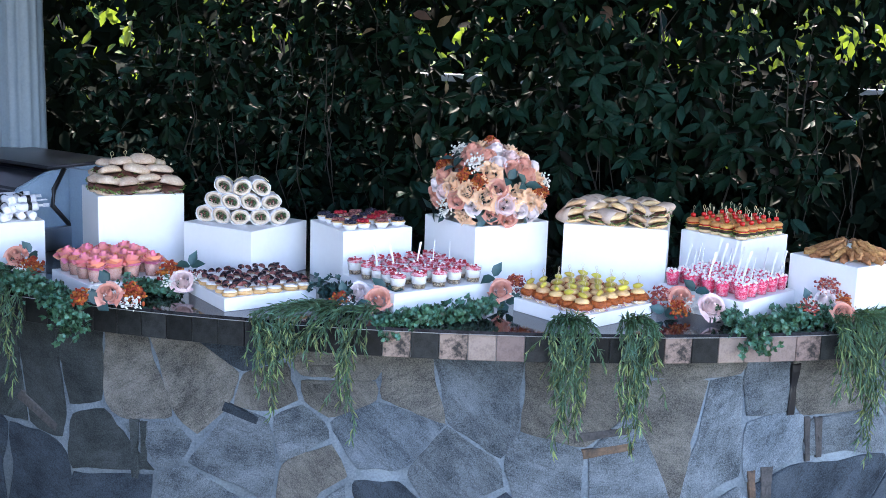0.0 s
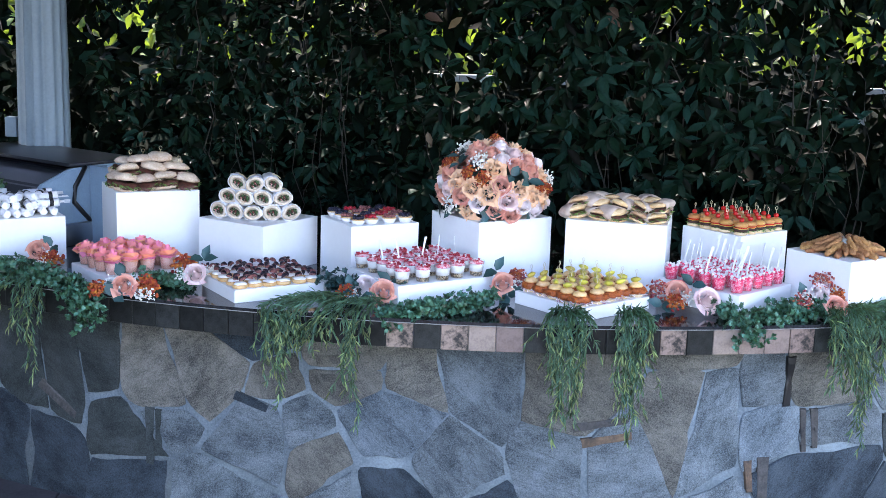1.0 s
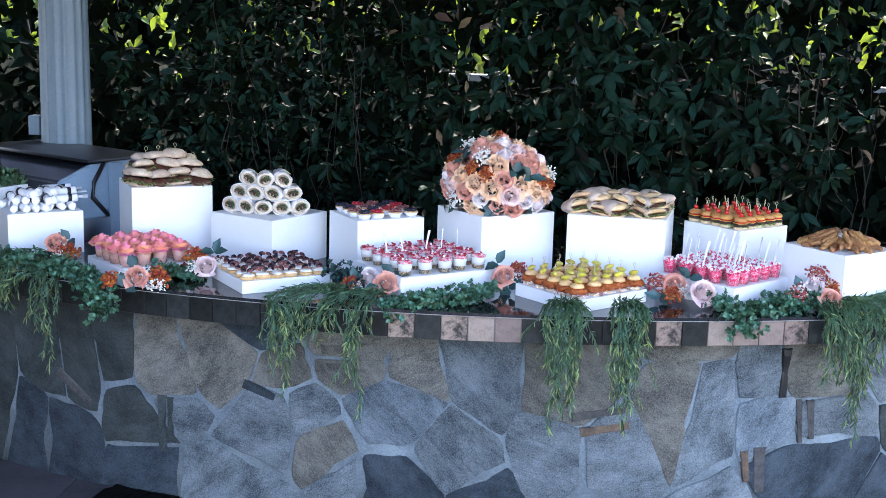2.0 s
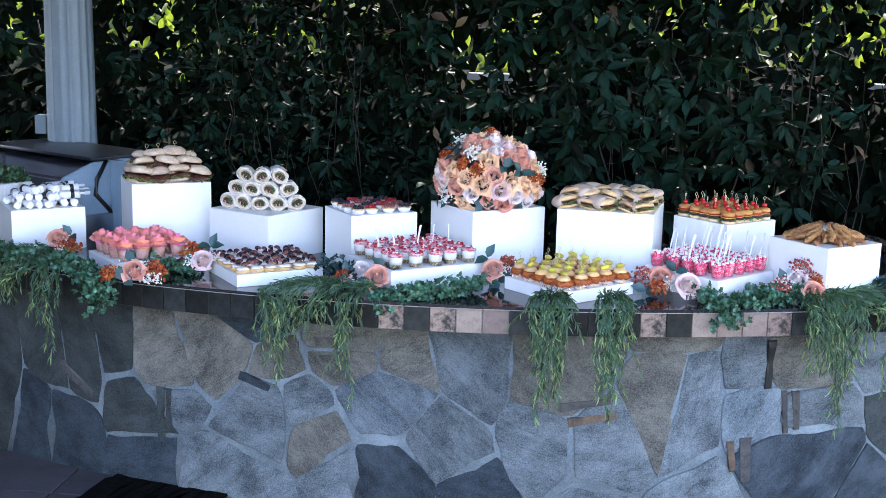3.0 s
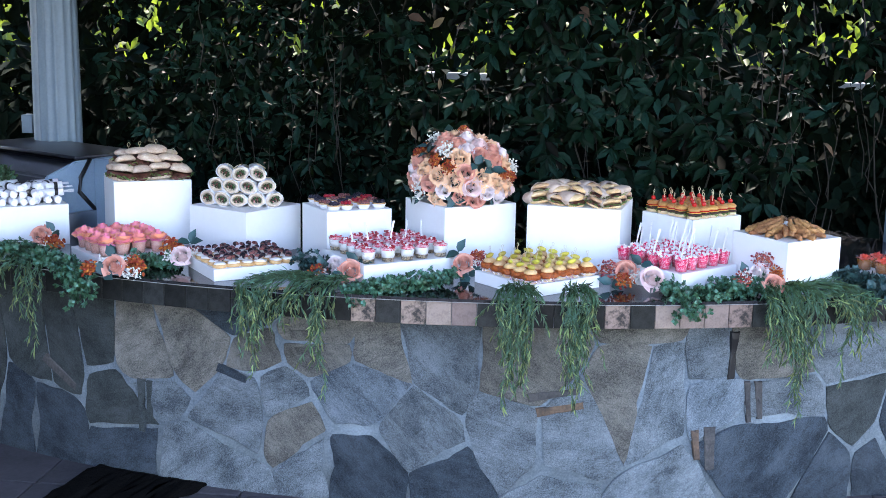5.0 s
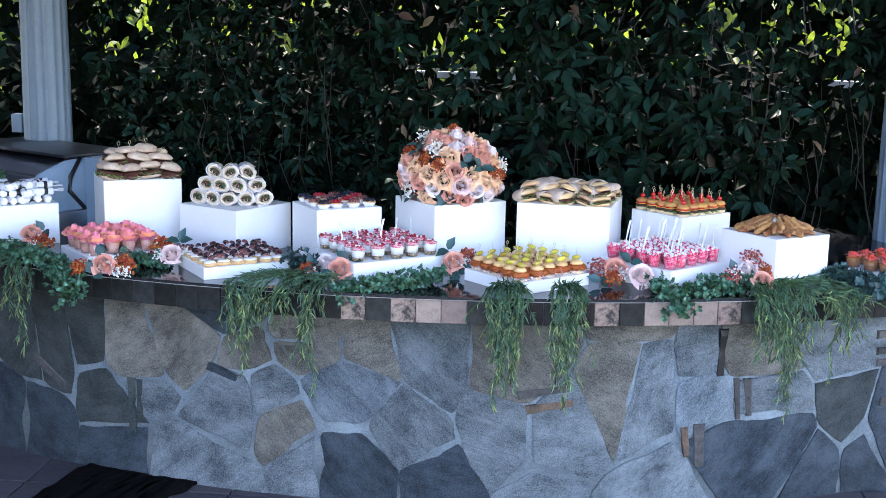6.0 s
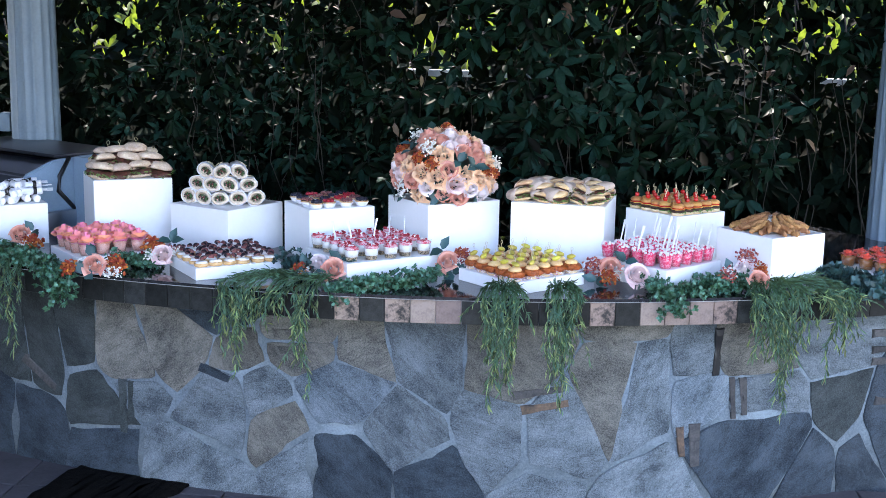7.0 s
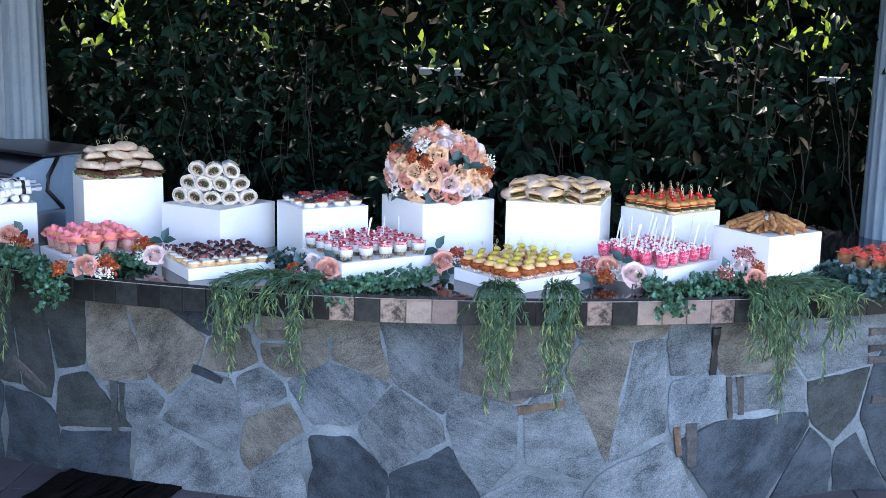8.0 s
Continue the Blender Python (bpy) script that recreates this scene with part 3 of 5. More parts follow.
TRAY = {
    "figs": (-0.655, 4.955, 0.95, 0.375, 0.345, 35.5), "chicken": (0.61, 4.922, 0.95, 0.38, 0.355, 43.0),
    "parfaits": (-0.036, 5.035, 0.985, 0.43, 0.395, 36.7), "fruit": (1.183, 5.11, 0.985, 0.365, 0.385, 46.8),
    "roses": (-1.237, 5.058, 0.95, 0.33, 0.34, 42.2), "jelly": (2.2, 5.27, 0.95, 0.38, 0.36, 38.0)}


def frame_of(spec):
    return pose(spec[0], spec[1], spec[2], 0, 0, spec[5])


for key, (x, y, top, w, d, turn) in BOX.items():
    b = tagged(part("display_box", block(w, d, top - TOP, 0.0025), M["white"], None, smooth=False), "plain white laminate display box on the granite counter", "display box", "display boxes")
    b.matrix_world = pose(x, y, TOP, 0, 0, turn)
for key, (x, y, top, w, d, turn) in TRAY.items():
    b = tagged(part("tray", block(w, d, top - TOP, 0.0025), M["white"], None, smooth=False), "low white serving riser on the granite counter", "tray", "serving trays")
    b.matrix_world = pose(x, y, TOP, 0, 0, turn)

# ---- flowers ----
def rose_mesh(name, mat, r=0.04, petals=20, seed=0, loose=0.5, tall=0.8, ruffle=0.0, wide=1.0, point=1.0):
    """A rose: petals wound in a spiral, upright and tight in the middle, leaning out and rolled back outside."""
    bm = bmesh.new()
    g = random.Random(seed)
    for k in range(petals):
        f = (k + 0.5) / petals
        a0 = k * 2.4 + g.uniform(-0.25, 0.25)
        rim = r * (0.06 + 0.8 * f ** 0.85) * g.uniform(0.95, 1.05)
        base = rim * (1.2 - (0.45 + 0.25 * loose) * f)
        hi = r * tall * (1.15 - 0.72 * f ** 1.35) * g.uniform(0.92, 1.08)
        half = wide * (1.3 * (1 - f) + 0.72 * f) * g.uniform(0.9, 1.12)
        roll = r * (0.015 + 0.17 * f) * (0.5 + loose) * g.uniform(0.6, 1.4)
        grid = []
        for i in range(7):
            row = []
            for j in range(6):
                u, v = i / 3 - 1, j / 5
                lip = max(0.0, v - 0.6) / 0.4
                wave = ruffle * r * lip * noise.noise((u * 2.6 + k * 1.7, v * 2, seed))
                rad = base + (rim - base) * v ** 2 + roll * lip ** 1.6 * (0.55 + 0.75 * u * u) + 0.06 * r * f * u * v + wave
                z = hi * v * (1 - point * (0.12 + 0.2 * f) * abs(u) ** 1.5) - roll * 0.5 * lip ** 2 * (0.5 + u * u) + 0.5 * wave
                a = a0 + half * u * (0.45 + 0.55 * math.sin(math.pi * min(v + 0.05, 0.75) / 1.5))
                row.append(bm.verts.new((rad * math.cos(a), rad * math.sin(a), z)))
            grid.append(row)
        for i in range(6):
            for j in range(5):
                bm.faces.new((grid[i][j], grid[i + 1][j], grid[i + 1][j + 1], grid[i][j + 1]))
    lathe([(0.1 * r, 0.2 * r), (0.12 * r, 0.7 * tall * r), (0.06 * r, 1.0 * tall * r), (0, 0.94 * tall * r)], 8, 0.25, seed, bm)
    return mesh_of(name, bm, mat)


def sprig_mesh(name, mat, r, count, size, seed, flat=1.0):
    """A spray of tiny buds over a dome."""
    bm = bmesh.new()
    g = random.Random(seed)
    for i in range(count):
        d = Vector((g.gauss(0, 1), g.gauss(0, 1), abs(g.gauss(0.4, 0.8)) * flat)).normalized() * r * g.uniform(0.45, 1.05)
        q = size * g.uniform(0.6, 1.3)
        m = Matrix.Translation(d) @ Euler((g.random() * 3, g.random() * 3, 0)).to_matrix().to_4x4() @ Matrix.Diagonal((q, q, q * 1.6, 1))
        bmesh.ops.create_icosphere(bm, subdivisions=1, radius=1, matrix=m) if size > 0.0035 else bmesh.ops.create_cone(bm, segments=4, radius1=1, radius2=0.2, depth=1.4, cap_ends=True, matrix=m)
        if i % 6 == 0:
            tube([(0, 0, 0), tuple(d * 0.6), tuple(d)], 0.0008, 3, bm)
    return mesh_of(name, bm, mat, False)


FLOWER = {
    "rose": [rose_mesh("rose", M["rose"], 0.047, 17, k, 0.5, 0.85) for k in (1, 2)], "blush": [rose_mesh("blush_rose", M["blush"], 0.047, 18, 3, 0.45, 0.85, 0.0, 1.2, 0.6)],
    "cream": [rose_mesh("cream_rose", M["cream"], 0.045, 18, 4, 0.35, 0.85, 0.0, 1.2, 0.5)],
    "peach": [rose_mesh("peach_bloom", M["peach"], 0.053, 13, k, 1.0, 0.65, 0.6) for k in (5, 6)],
    "rust": [sprig_mesh("rust_spray", M["rust"], 0.034, 110, 0.0036, 7)], "wine": [sprig_mesh("wine_spray", M["wine"], 0.04, 90, 0.0034, 8)],
    "gyp": [sprig_mesh("white_spray", M["gyp"], 0.042, 60, 0.0036, 9)]}


def eucalyptus_mesh(name, seed, count=3, size=0.065):
    g = np.random.default_rng(seed)
    a = g.uniform(0, 2 * np.pi, count)
    along = np.stack([np.cos(a), np.sin(a), g.uniform(0.2, 0.9, count)], 1)
    return leaf_mesh(name, np.zeros((count, 3)), along, np.stack([-np.cos(a) * 0.5, -np.sin(a) * 0.5, np.ones(count)], 1), size * g.uniform(0.8, 1.2, count), size * 0.62, M["euca"])


FLOWER["euca"] = [eucalyptus_mesh("eucalyptus_leaf", s) for s in (1, 2)]
LABEL = {"rose": "dusty pink rose", "blush": "pale blush rose", "cream": "creamy white rose", "peach": "ruffled peach bloom", "rust": "rust-orange filler spray",
         "wine": "wine-red filler spray", "gyp": "tiny white blossoms", "euca": "dark teal leaves"}


def facing(at, way, spin=0.0, size=1.0):
    q = Vector(way).normalized().to_track_quat("Z", "Y").to_matrix().to_4x4()
    return Matrix.Translation(at) @ q @ Matrix.Rotation(spin, 4, "Z") @ Matrix.Diagonal((size, size, size, 1))


def flower(kind, parent, m):
    me = FLOWER[kind][rng.integers(len(FLOWER[kind]))]
    return place(me.name, me, parent, m, LABEL[kind])


bx, by, bz = BOX["bouquet"][:3]
bouquet = thing("flower_bouquet", (bx, by - 0.01, bz), "round bouquet of dusty pink, peach and white roses with rust filler", "bouquet")
part("flower_foam", lathe([(0, 0.0), (0.13, 0.0), (0.165, 0.08), (0.15, 0.16), (0.09, 0.21), (0, 0.225)], 20), M["euca"], bouquet, "dark leafy base")
kinds = ["rose", "peach", "cream", "rust", "rose", "peach", "euca", "rose", "peach", "gyp", "blush", "rust", "rose", "peach", "euca", "cream"]
n_fl = 92
for i in range(n_fl):
    h = 1 - (i + 0.5) / n_fl * 1.42
    a = i * 2.39996 + 0.4
    s = math.sqrt(max(0.0, 1 - h * h))
    d = Vector((s * math.cos(a), s * math.sin(a), h))
    at = Vector((0.218 * d.x, 0.218 * d.y, 0.105 + 0.185 * d.z))
    if at.z < 0.02:
        at.z = 0.035
    k = kinds[(i + i // 16 * 5) % len(kinds)]
    size = {"rust": 1.0, "euca": 1.0, "gyp": 1.0}.get(k, 1.0) * rng.uniform(0.9, 1.12)
    out = {"rust": 0.0, "gyp": 0.01, "euca": 0.008}.get(k, -0.012)
    flower(k, bouquet, facing(at + d * out, (d.x, d.y, d.z + 0.15), rng.uniform(0, 6), size))
for i in range(7):
    a = 2 * math.pi * i / 7 + 0.2
    flower("euca", bouquet, facing((0.2 * math.cos(a), 0.2 * math.sin(a), 0.03), (math.cos(a), math.sin(a), 0.1), rng.uniform(0, 6), 0.85))
for i in range(7):
    a, h = rng.uniform(0, 6.3), rng.uniform(0.5, 1)
    flower(("gyp", "rust")[i % 3 == 0], bouquet, facing((0.19 * math.cos(a) * (1.2 - h), 0.19 * math.sin(a) * (1.2 - h), 0.13 + 0.19 * h), (math.cos(a) * 0.4, math.sin(a) * 0.4, 1), 0, 0.9))

# ---- flowers and greenery along the counter's edge ----
def posy(at, items, label):
    p = thing("flower_cluster", at, label, "flowers", "flower clusters")
    for kind, dx, dy, dz, size in items:
        way = Vector((dx * 3, -1.0, 0.55 + dz * 4)) if kind not in ("rust", "wine", "gyp") else Vector((dx, -0.4, 1))
        flower(kind, p, facing((dx, dy, dz), way, rng.uniform(0, 6), size))
    return p


P = "rose cluster with rust filler, white blossoms and teal leaves"
posy((-1.629, 5.12, TOP), [("rose", 0, 0, .08, 1.1), ("euca", .05, .02, .1, 1.0), ("rust", .08, -.05, .05, 1.43), ("gyp", .05, -.09, .035, .9), ("euca", -.03, .03, .04, 1), ("wine", .03, -.02, .05, 1.04)], P)
posy((-1.124, 4.70, TOP), [("rose", 0, -.01, .045, 1.2), ("rust", .085, 0, .035, 1.43), ("rust", -.1, -.02, .03, 1.30), ("gyp", .09, -.05, .02, 1), ("gyp", -.05, .03, .05, 1), ("euca", -.03, -.03, .02, 1.2), ("euca", -.02, .03, .08, 1.1), ("rust", .06, .05, .05, 1.17)], P)
posy((-0.925, 4.95, TOP), [("blush", .01, -.02, .05, 1.1), ("rust", -.05, .03, .07, 1.56), ("gyp", -.03, -.03, .05, 1), ("euca", .02, .06, .1, 1.0), ("gyp", .06, 0, .06, .8), ("wine", .04, .03, .06, 0.91)], "blush rose cluster with rust filler and white blossoms")
posy((-0.18, 4.80, TOP), [("cream", -.05, .06, .055, 1.05), ("rose", .03, -.03, .05, 1.2), ("euca", .05, .02, .08, 1.1), ("rust", -.11, .0, .03, 1.30), ("gyp", -.09, -.02, .02, .9), ("euca", -.05, -.04, .02, 1.2), ("gyp", .08, -.02, .04, .7), ("euca", -.1, .04, .05, 1)], "pink and cream rose cluster with teal leaves")
posy((0.301, 4.98, TOP), [("rose", 0, -.02, .06, 1.15), ("euca", -.03, .02, .11, 1.1), ("euca", .02, -.03, .02, 1.2), ("wine", .06, .02, .07, 1.30), ("gyp", .06, -.02, .05, .9), ("rust", .05, .03, .09, 0.91)], P)
posy((1.0, 4.96, TOP), [("rose", -.02, .0, .06, 1.15), ("blush", .08, -.09, .05, 1.3), ("euca", .04, .03, .09, 1.1), ("wine", -.09, .01, .05, 1.43), ("rust", -.03, -.05, .025, 1.30), ("gyp", .02, -.04, .04, 1), ("gyp", .12, -.02, .05, .8), ("euca", -.08, -.04, .02, 1.1)], "large blush and dusty pink rose cluster with filler")
posy((1.53, 4.905, TOP), [("cream", -.01, .05, .075, 1.15), ("rose", .035, -.03, .05, 1.05), ("wine", .0, .07, .12, 1.30), ("rust", .06, .03, .08, 1.17), ("gyp", -.06, .02, .06, 1.1), ("wine", -.08, .0, .05, 1.30), ("euca", -.06, .06, .07, 1)], "cream and pink roses with wine-red filler")


def boxwood(points, spread, count, label, mat="box", size=(0.012, 0.02)):
    """A garland of many small leaves in whorls along a line on the counter."""
    o = points[0]
    count = int(count * 1.5)
    g = thing("leaf_garland", (o[0], o[1], TOP), label, "garland", "leaf garlands")
    pts = np.array(points, float)
    seg = rng.uniform(0, len(pts) - 1.001, count)
    i = seg.astype(int)
    mid = pts[i] + (pts[i + 1] - pts[i]) * (seg - i)[:, None] + rng.normal(0, 1, (count, 3)) * np.array([spread, spread, spread * 0.6])
    mid[:, 2] = np.maximum(mid[:, 2], np.where(np.hypot(mid[:, 0] - CX, mid[:, 1] - CY) > R_TOP, 0.72, TOP + 0.006))
    tips = np.stack([rng.normal(0, 0.7, count), rng.normal(-0.5, 0.6, count), rng.normal(0.35, 0.6, count)], 1)
    tips /= np.linalg.norm(tips, axis=1, keepdims=True)
    where, along, face = [], [], []
    for k in range(count):
        t = Vector(tips[k])
        s = t.orthogonal().normalized()
        for w in range(7):
            q = Matrix.Rotation(2 * math.pi * w / 7 + k, 3, t) @ s
            where.append(mid[k] + np.array(t) * 0.004 * (w % 3))
            along.append(np.array(q) + np.array(t) * (0.35 + 0.5 * (w % 2)))
            face.append(np.array(t) - 0.3 * np.array(q))
    ln = rng.uniform(*size, len(where))
    me = leaf_mesh("leaves", np.array(where) - np.array([o[0], o[1], TOP]), along, face, ln, ln * 0.82, M[mat])
    tagged(place("leaves", me, g), kind="stuff")
    bm = tube([(x - o[0], y - o[1], z - TOP) for x, y, z in points], 0.004, 5)
    part("stem", bm, M["bark"], g)
    return g


GL = "garland of small dark green boxwood leaves on the counter"
boxwood([(-1.95, 5.1, .93), (-1.7, 4.97, .94), (-1.5, 4.86, .94), (-1.38, 4.78, .93), (-1.27, 4.66, .91), (-1.24, 4.6, .83)], 0.03, 420, GL)
boxwood([(-1.13, 4.92, .93), (-1.02, 4.95, .93), (-.95, 4.93, .92)], 0.025, 110, GL)
boxwood([(-.36, 4.92, .97), (-.31, 4.87, .95), (-.28, 4.8, .93)], 0.03, 110, "feathery teal greenery beside the roses", "euca")
boxwood([(-.12, 4.62, .86), (-.08, 4.66, .91), (.05, 4.68, .92), (.16, 4.75, .93), (.26, 4.84, .94)], 0.028, 300, GL)
boxwood([(1.14, 4.86, .94), (1.2, 4.75, .9), (1.22, 4.69, .86)], 0.028, 140, GL)
boxwood([(1.24, 4.78, .91), (1.35, 4.84, .925), (1.45, 4.9, .935), (1.56, 4.9, .93)], 0.028, 260, GL)
boxwood([(1.87, 5.1, .96), (1.95, 5.03, .93), (2.05, 4.99, .92), (2.2, 5.02, .92), (2.4, 5.12, .92)], 0.032, 300, "garland of blue-green leaves before the amber cups", "euca", (0.02, 0.032))


def willow(angle, width, drop, strands, back, label, lean=0.0, peak=None):
    """Artificial willow: thin stems that lie on the counter, bend over its edge and hang."""
    o = arc(angle, R_TOP, TOP)
    w = thing("hanging_willow", o, label, "greenery", "hanging willow sprays")
    where, along, face, tipped = [], [], [], []
    bm = bmesh.new()
    for s in range(int(strands * 0.5)):
        f = rng.uniform(-1, 1)
        a = angle + f * width
        fall = drop * (1 - 0.62 * abs(f) ** 0.8) * rng.uniform(0.25, 1.0) ** 0.8
        start = arc(angle + 0.35 * f * width - lean, R_TOP - back * rng.uniform(0.4, 1.0), TOP + 0.02 + 0.03 * rng.random())
        lip = arc(a, R_TOP + 0.005 + 0.03 * rng.random(), TOP + 0.008 + 0.02 * rng.random())
        pts = [start.lerp(lip, t) + Vector((0, 0, 0.025 * math.sin(math.pi * t))) for t in (0, 0.35, 0.7, 1.0)]
        steps = max(3, int(fall / 0.03))
        sway, bow = rng.normal(0, 0.012), rng.uniform(0.01, 0.05)
        for k in range(1, steps + 1):
            t = k / steps
            pts.append(lip + Vector((sway * t * 3 - f * width * 0.045 * t ** 0.8 + 0.012 * math.sin(k * 0.9 + s), -bow * math.sin(min(1, t * 2.2) * 1.6), -fall * t)))
        tube([p - o for p in pts], 0.0011, 3, bm)
        for k in range(1, len(pts)):
            d = pts[k] - pts[k - 1]
            for side in range(4):
                at = pts[k - 1] + d * rng.random()
                dn = np.array(d.normalized())
                where.append(np.array(at - o))
                along.append(dn * 1.0 + rng.normal(0, 0.34, 3) + np.array([0, -0.15, -0.1]))
                face.append(np.array([rng.normal(0, 0.6), -1, 0.5]))
                tipped.append(k > 3 and rng.random() < 0.1 + 0.3 * (k / len(pts)) ** 2)
    tagged(part("stemwork", bm, M["willow"], w), kind="stuff")
    where, along, face, tipped = (np.array(q) for q in (where, along, face, tipped))
    for nm, sel, mt in (("leaves", ~tipped, "willow"), ("tip_leaves", tipped, "willow_tip")):
        ln = rng.uniform(0.024, 0.046, sel.sum())
        tagged(place(nm, leaf_mesh(nm, where[sel], along[sel], face[sel], ln, ln * 0.135, M[mt]), w), kind="stuff")
    return w


WL = "hanging spray of slender green willow leaves over the counter edge"
for a, wd, dr, n, bk, ln in ((-22.5, 2.4, .22, 70, .25, 0), (-19.6, .7, .42, 26, .2, 0), (-6.2, 2.0, .22, 62, .16, -1.5), (-7.0, 1.0, .42, 42, .16, -2), (-3.9, .9, .46, 34, .16, -1),
                             (5.5, 1.15, .47, 80, .08, 0), (8.2, 1.05, .5, 66, .08, 0), (18.6, 1.7, .3, 84, .12, 0), (19.2, 1.1, .58, 50, .12, 0), (21.9, .8, .44, 44, .2, 1.5), (21.8, 1.8, .1, 44, .25, 2)):
    willow(a, wd, dr, n, bk, WL, ln)

# ---- food ----
def on(spec, u, v, h=0.0, turn=0.0, tip=0.0):
    """A pose on a box or tray: u, v metres from its middle along its sides, h above its top."""
    return frame_of(spec) @ pose(u, v, h, tip, 0, turn)


def grid_on(spec, nu, nv, margin, jitter=0.004):
    for i in range(nu):
        for j in range(nv):
            u = (i + 0.5) / nu * (spec[3] - 2 * margin) - spec[3] / 2 + margin
            v = (j + 0.5) / nv * (spec[4] - 2 * margin) - spec[4] / 2 + margin
            yield i, j, u + rng.normal(0, jitter), v + rng.normal(0, jitter)


def spread_copies(ob, poses):
    """Puts ob at the first pose and copies of it, with their parts, at the others."""
    poses = list(poses)
    ob.matrix_basis = poses[0]
    return [ob] + [copy_thing(ob, m) for m in poses[1:]]


def dome(r, z0, h, flat=0.0, seg=18, rough=0.03, seed=0):
    return lathe([(0, z0), (r * 0.86, z0), (r, z0 + h * 0.22), (r * 0.97, z0 + h * 0.45), (r * 0.82, z0 + h * 0.72), (r * 0.5, z0 + h * 0.93), (0, z0 + h)], seg, rough, seed)


def pick(h0, h1, parent, loop=0.008):
    pts = [(0, 0, h0), (0, 0, h1)] + [(loop * 0.7 * math.sin(t), 0.002, h1 + loop * (1 - math.cos(t))) for t in (0.8, 1.9, 3.1, 4.4, 5.6, 6.2)]
    part("pick", tube(pts, 0.0011, 5), M["pick"], parent, "knotted bamboo pick")


def shreds(r, z, count, mat, name, parent, seed, size=0.012):
    g = random.Random(seed)
    bm = bmesh.new()
    for i in range(count):
        a, q = g.uniform(0, 6.28), r * g.uniform(0.8, 1.12)
        p = Vector((q * math.cos(a), q * math.sin(a), z + g.uniform(-0.003, 0.004)))
        d = Vector((math.cos(a + g.uniform(0.5, 2)), math.sin(a + g.uniform(0.5, 2)), g.uniform(-0.6, 0.2))) * size
        tube([p, p + d * 0.5 + Vector((0, 0, 0.002)), p + d], 0.0016, 4, bm)
    return tagged(part(name, bm, mat, parent), kind="stuff")


# fried chicken sliders
s = thing("chicken_slider", (0, 0, 0), "small fried chicken slider topped with a yellow pepper", "slider", "chicken sliders")
part("bottom_bun", lathe([(0, 0), (0.026, 0), (0.031, 0.005), (0.031, 0.011), (0, 0.013)], 18, 0.03), M["bun_base"], s)
bm = lathe([(0, 0.0135), (0.033, 0.014), (0.039, 0.018), (0.041, 0.025), (0.039, 0.032), (0.03, 0.038), (0, 0.038)], 28, 0.32, 3)
for v in bm.verts:
    v.co.xy *= 1 + 0.4 * noise.noise(v.co * 220)
    v.co.z += 0.003 * noise.noise(v.co * 170)
part("chicken_patty", bm, M["chicken"], s, "craggy orange fried chicken")
shreds(0.034, 0.0125, 34, M["slaw"], "slaw", s, 5, 0.017)
part("top_bun", dome(0.0275, 0.036, 0.02), M["bun_pale"], s, "glossy golden bun")
part("pepper", lathe([(0, -0.022), (0.006, -0.019), (0.0105, -0.005), (0.0095, 0.007), (0.004, 0.017), (0, 0.022)], 12, 0.35, 4, m=Matrix.Translation((0, 0, 0.066)) @ Matrix.Rotation(1.35, 4, "Y")), M["pickle"], s, "yellow pickled pepper")
pick(0.055, 0.09, s)
spread_copies(s, [on(TRAY["chicken"], u, v, 0, rng.uniform(0, 360)) for i, j, u, v in grid_on(TRAY["chicken"], 5, 5, 0.006)])

# mini burgers
s = thing("mini_burger", (0, 0, 0), "mini beef burger with cheddar and a cherry tomato on a pick", "burger", "mini burgers")
part("bottom_bun", lathe([(0, 0), (0.024, 0), (0.029, 0.005), (0.029, 0.012), (0, 0.013)], 16, 0.03), M["bun_base"], s)
shreds(0.028, 0.014, 24, M["lettuce"], "lettuce", s, 8, 0.011)
part("patty", lathe([(0, 0.015), (0.029, 0.015), (0.031, 0.02), (0.029, 0.025), (0, 0.026)], 18, 0.1, 2), M["patty"], s)
part("cheese", block(0.048, 0.048, 0.003, 0.001, (0, 0, 0.0265)), M["cheese"], s, smooth=False)
part("tomato_slice", lathe([(0, 0.03), (0.027, 0.03), (0.028, 0.033), (0, 0.034)], 16), M["tomato"], s)
part("top_bun", dome(0.0295, 0.0345, 0.02), M["bun"], s, "glossy golden bun")
part("cherry_tomato", lathe([(0, 0.053), (0.008, 0.0555), (0.0115, 0.063), (0.0085, 0.071), (0, 0.0735)], 12), M["tomato"], s, "shiny red cherry tomato")
pick(0.055, 0.087, s)
spread_copies(s, [on(BOX["burgers"], u, v, 0, rng.uniform(0, 360)) for i, j, u, v in grid_on(BOX["burgers"], 5, 5, 0.004)])

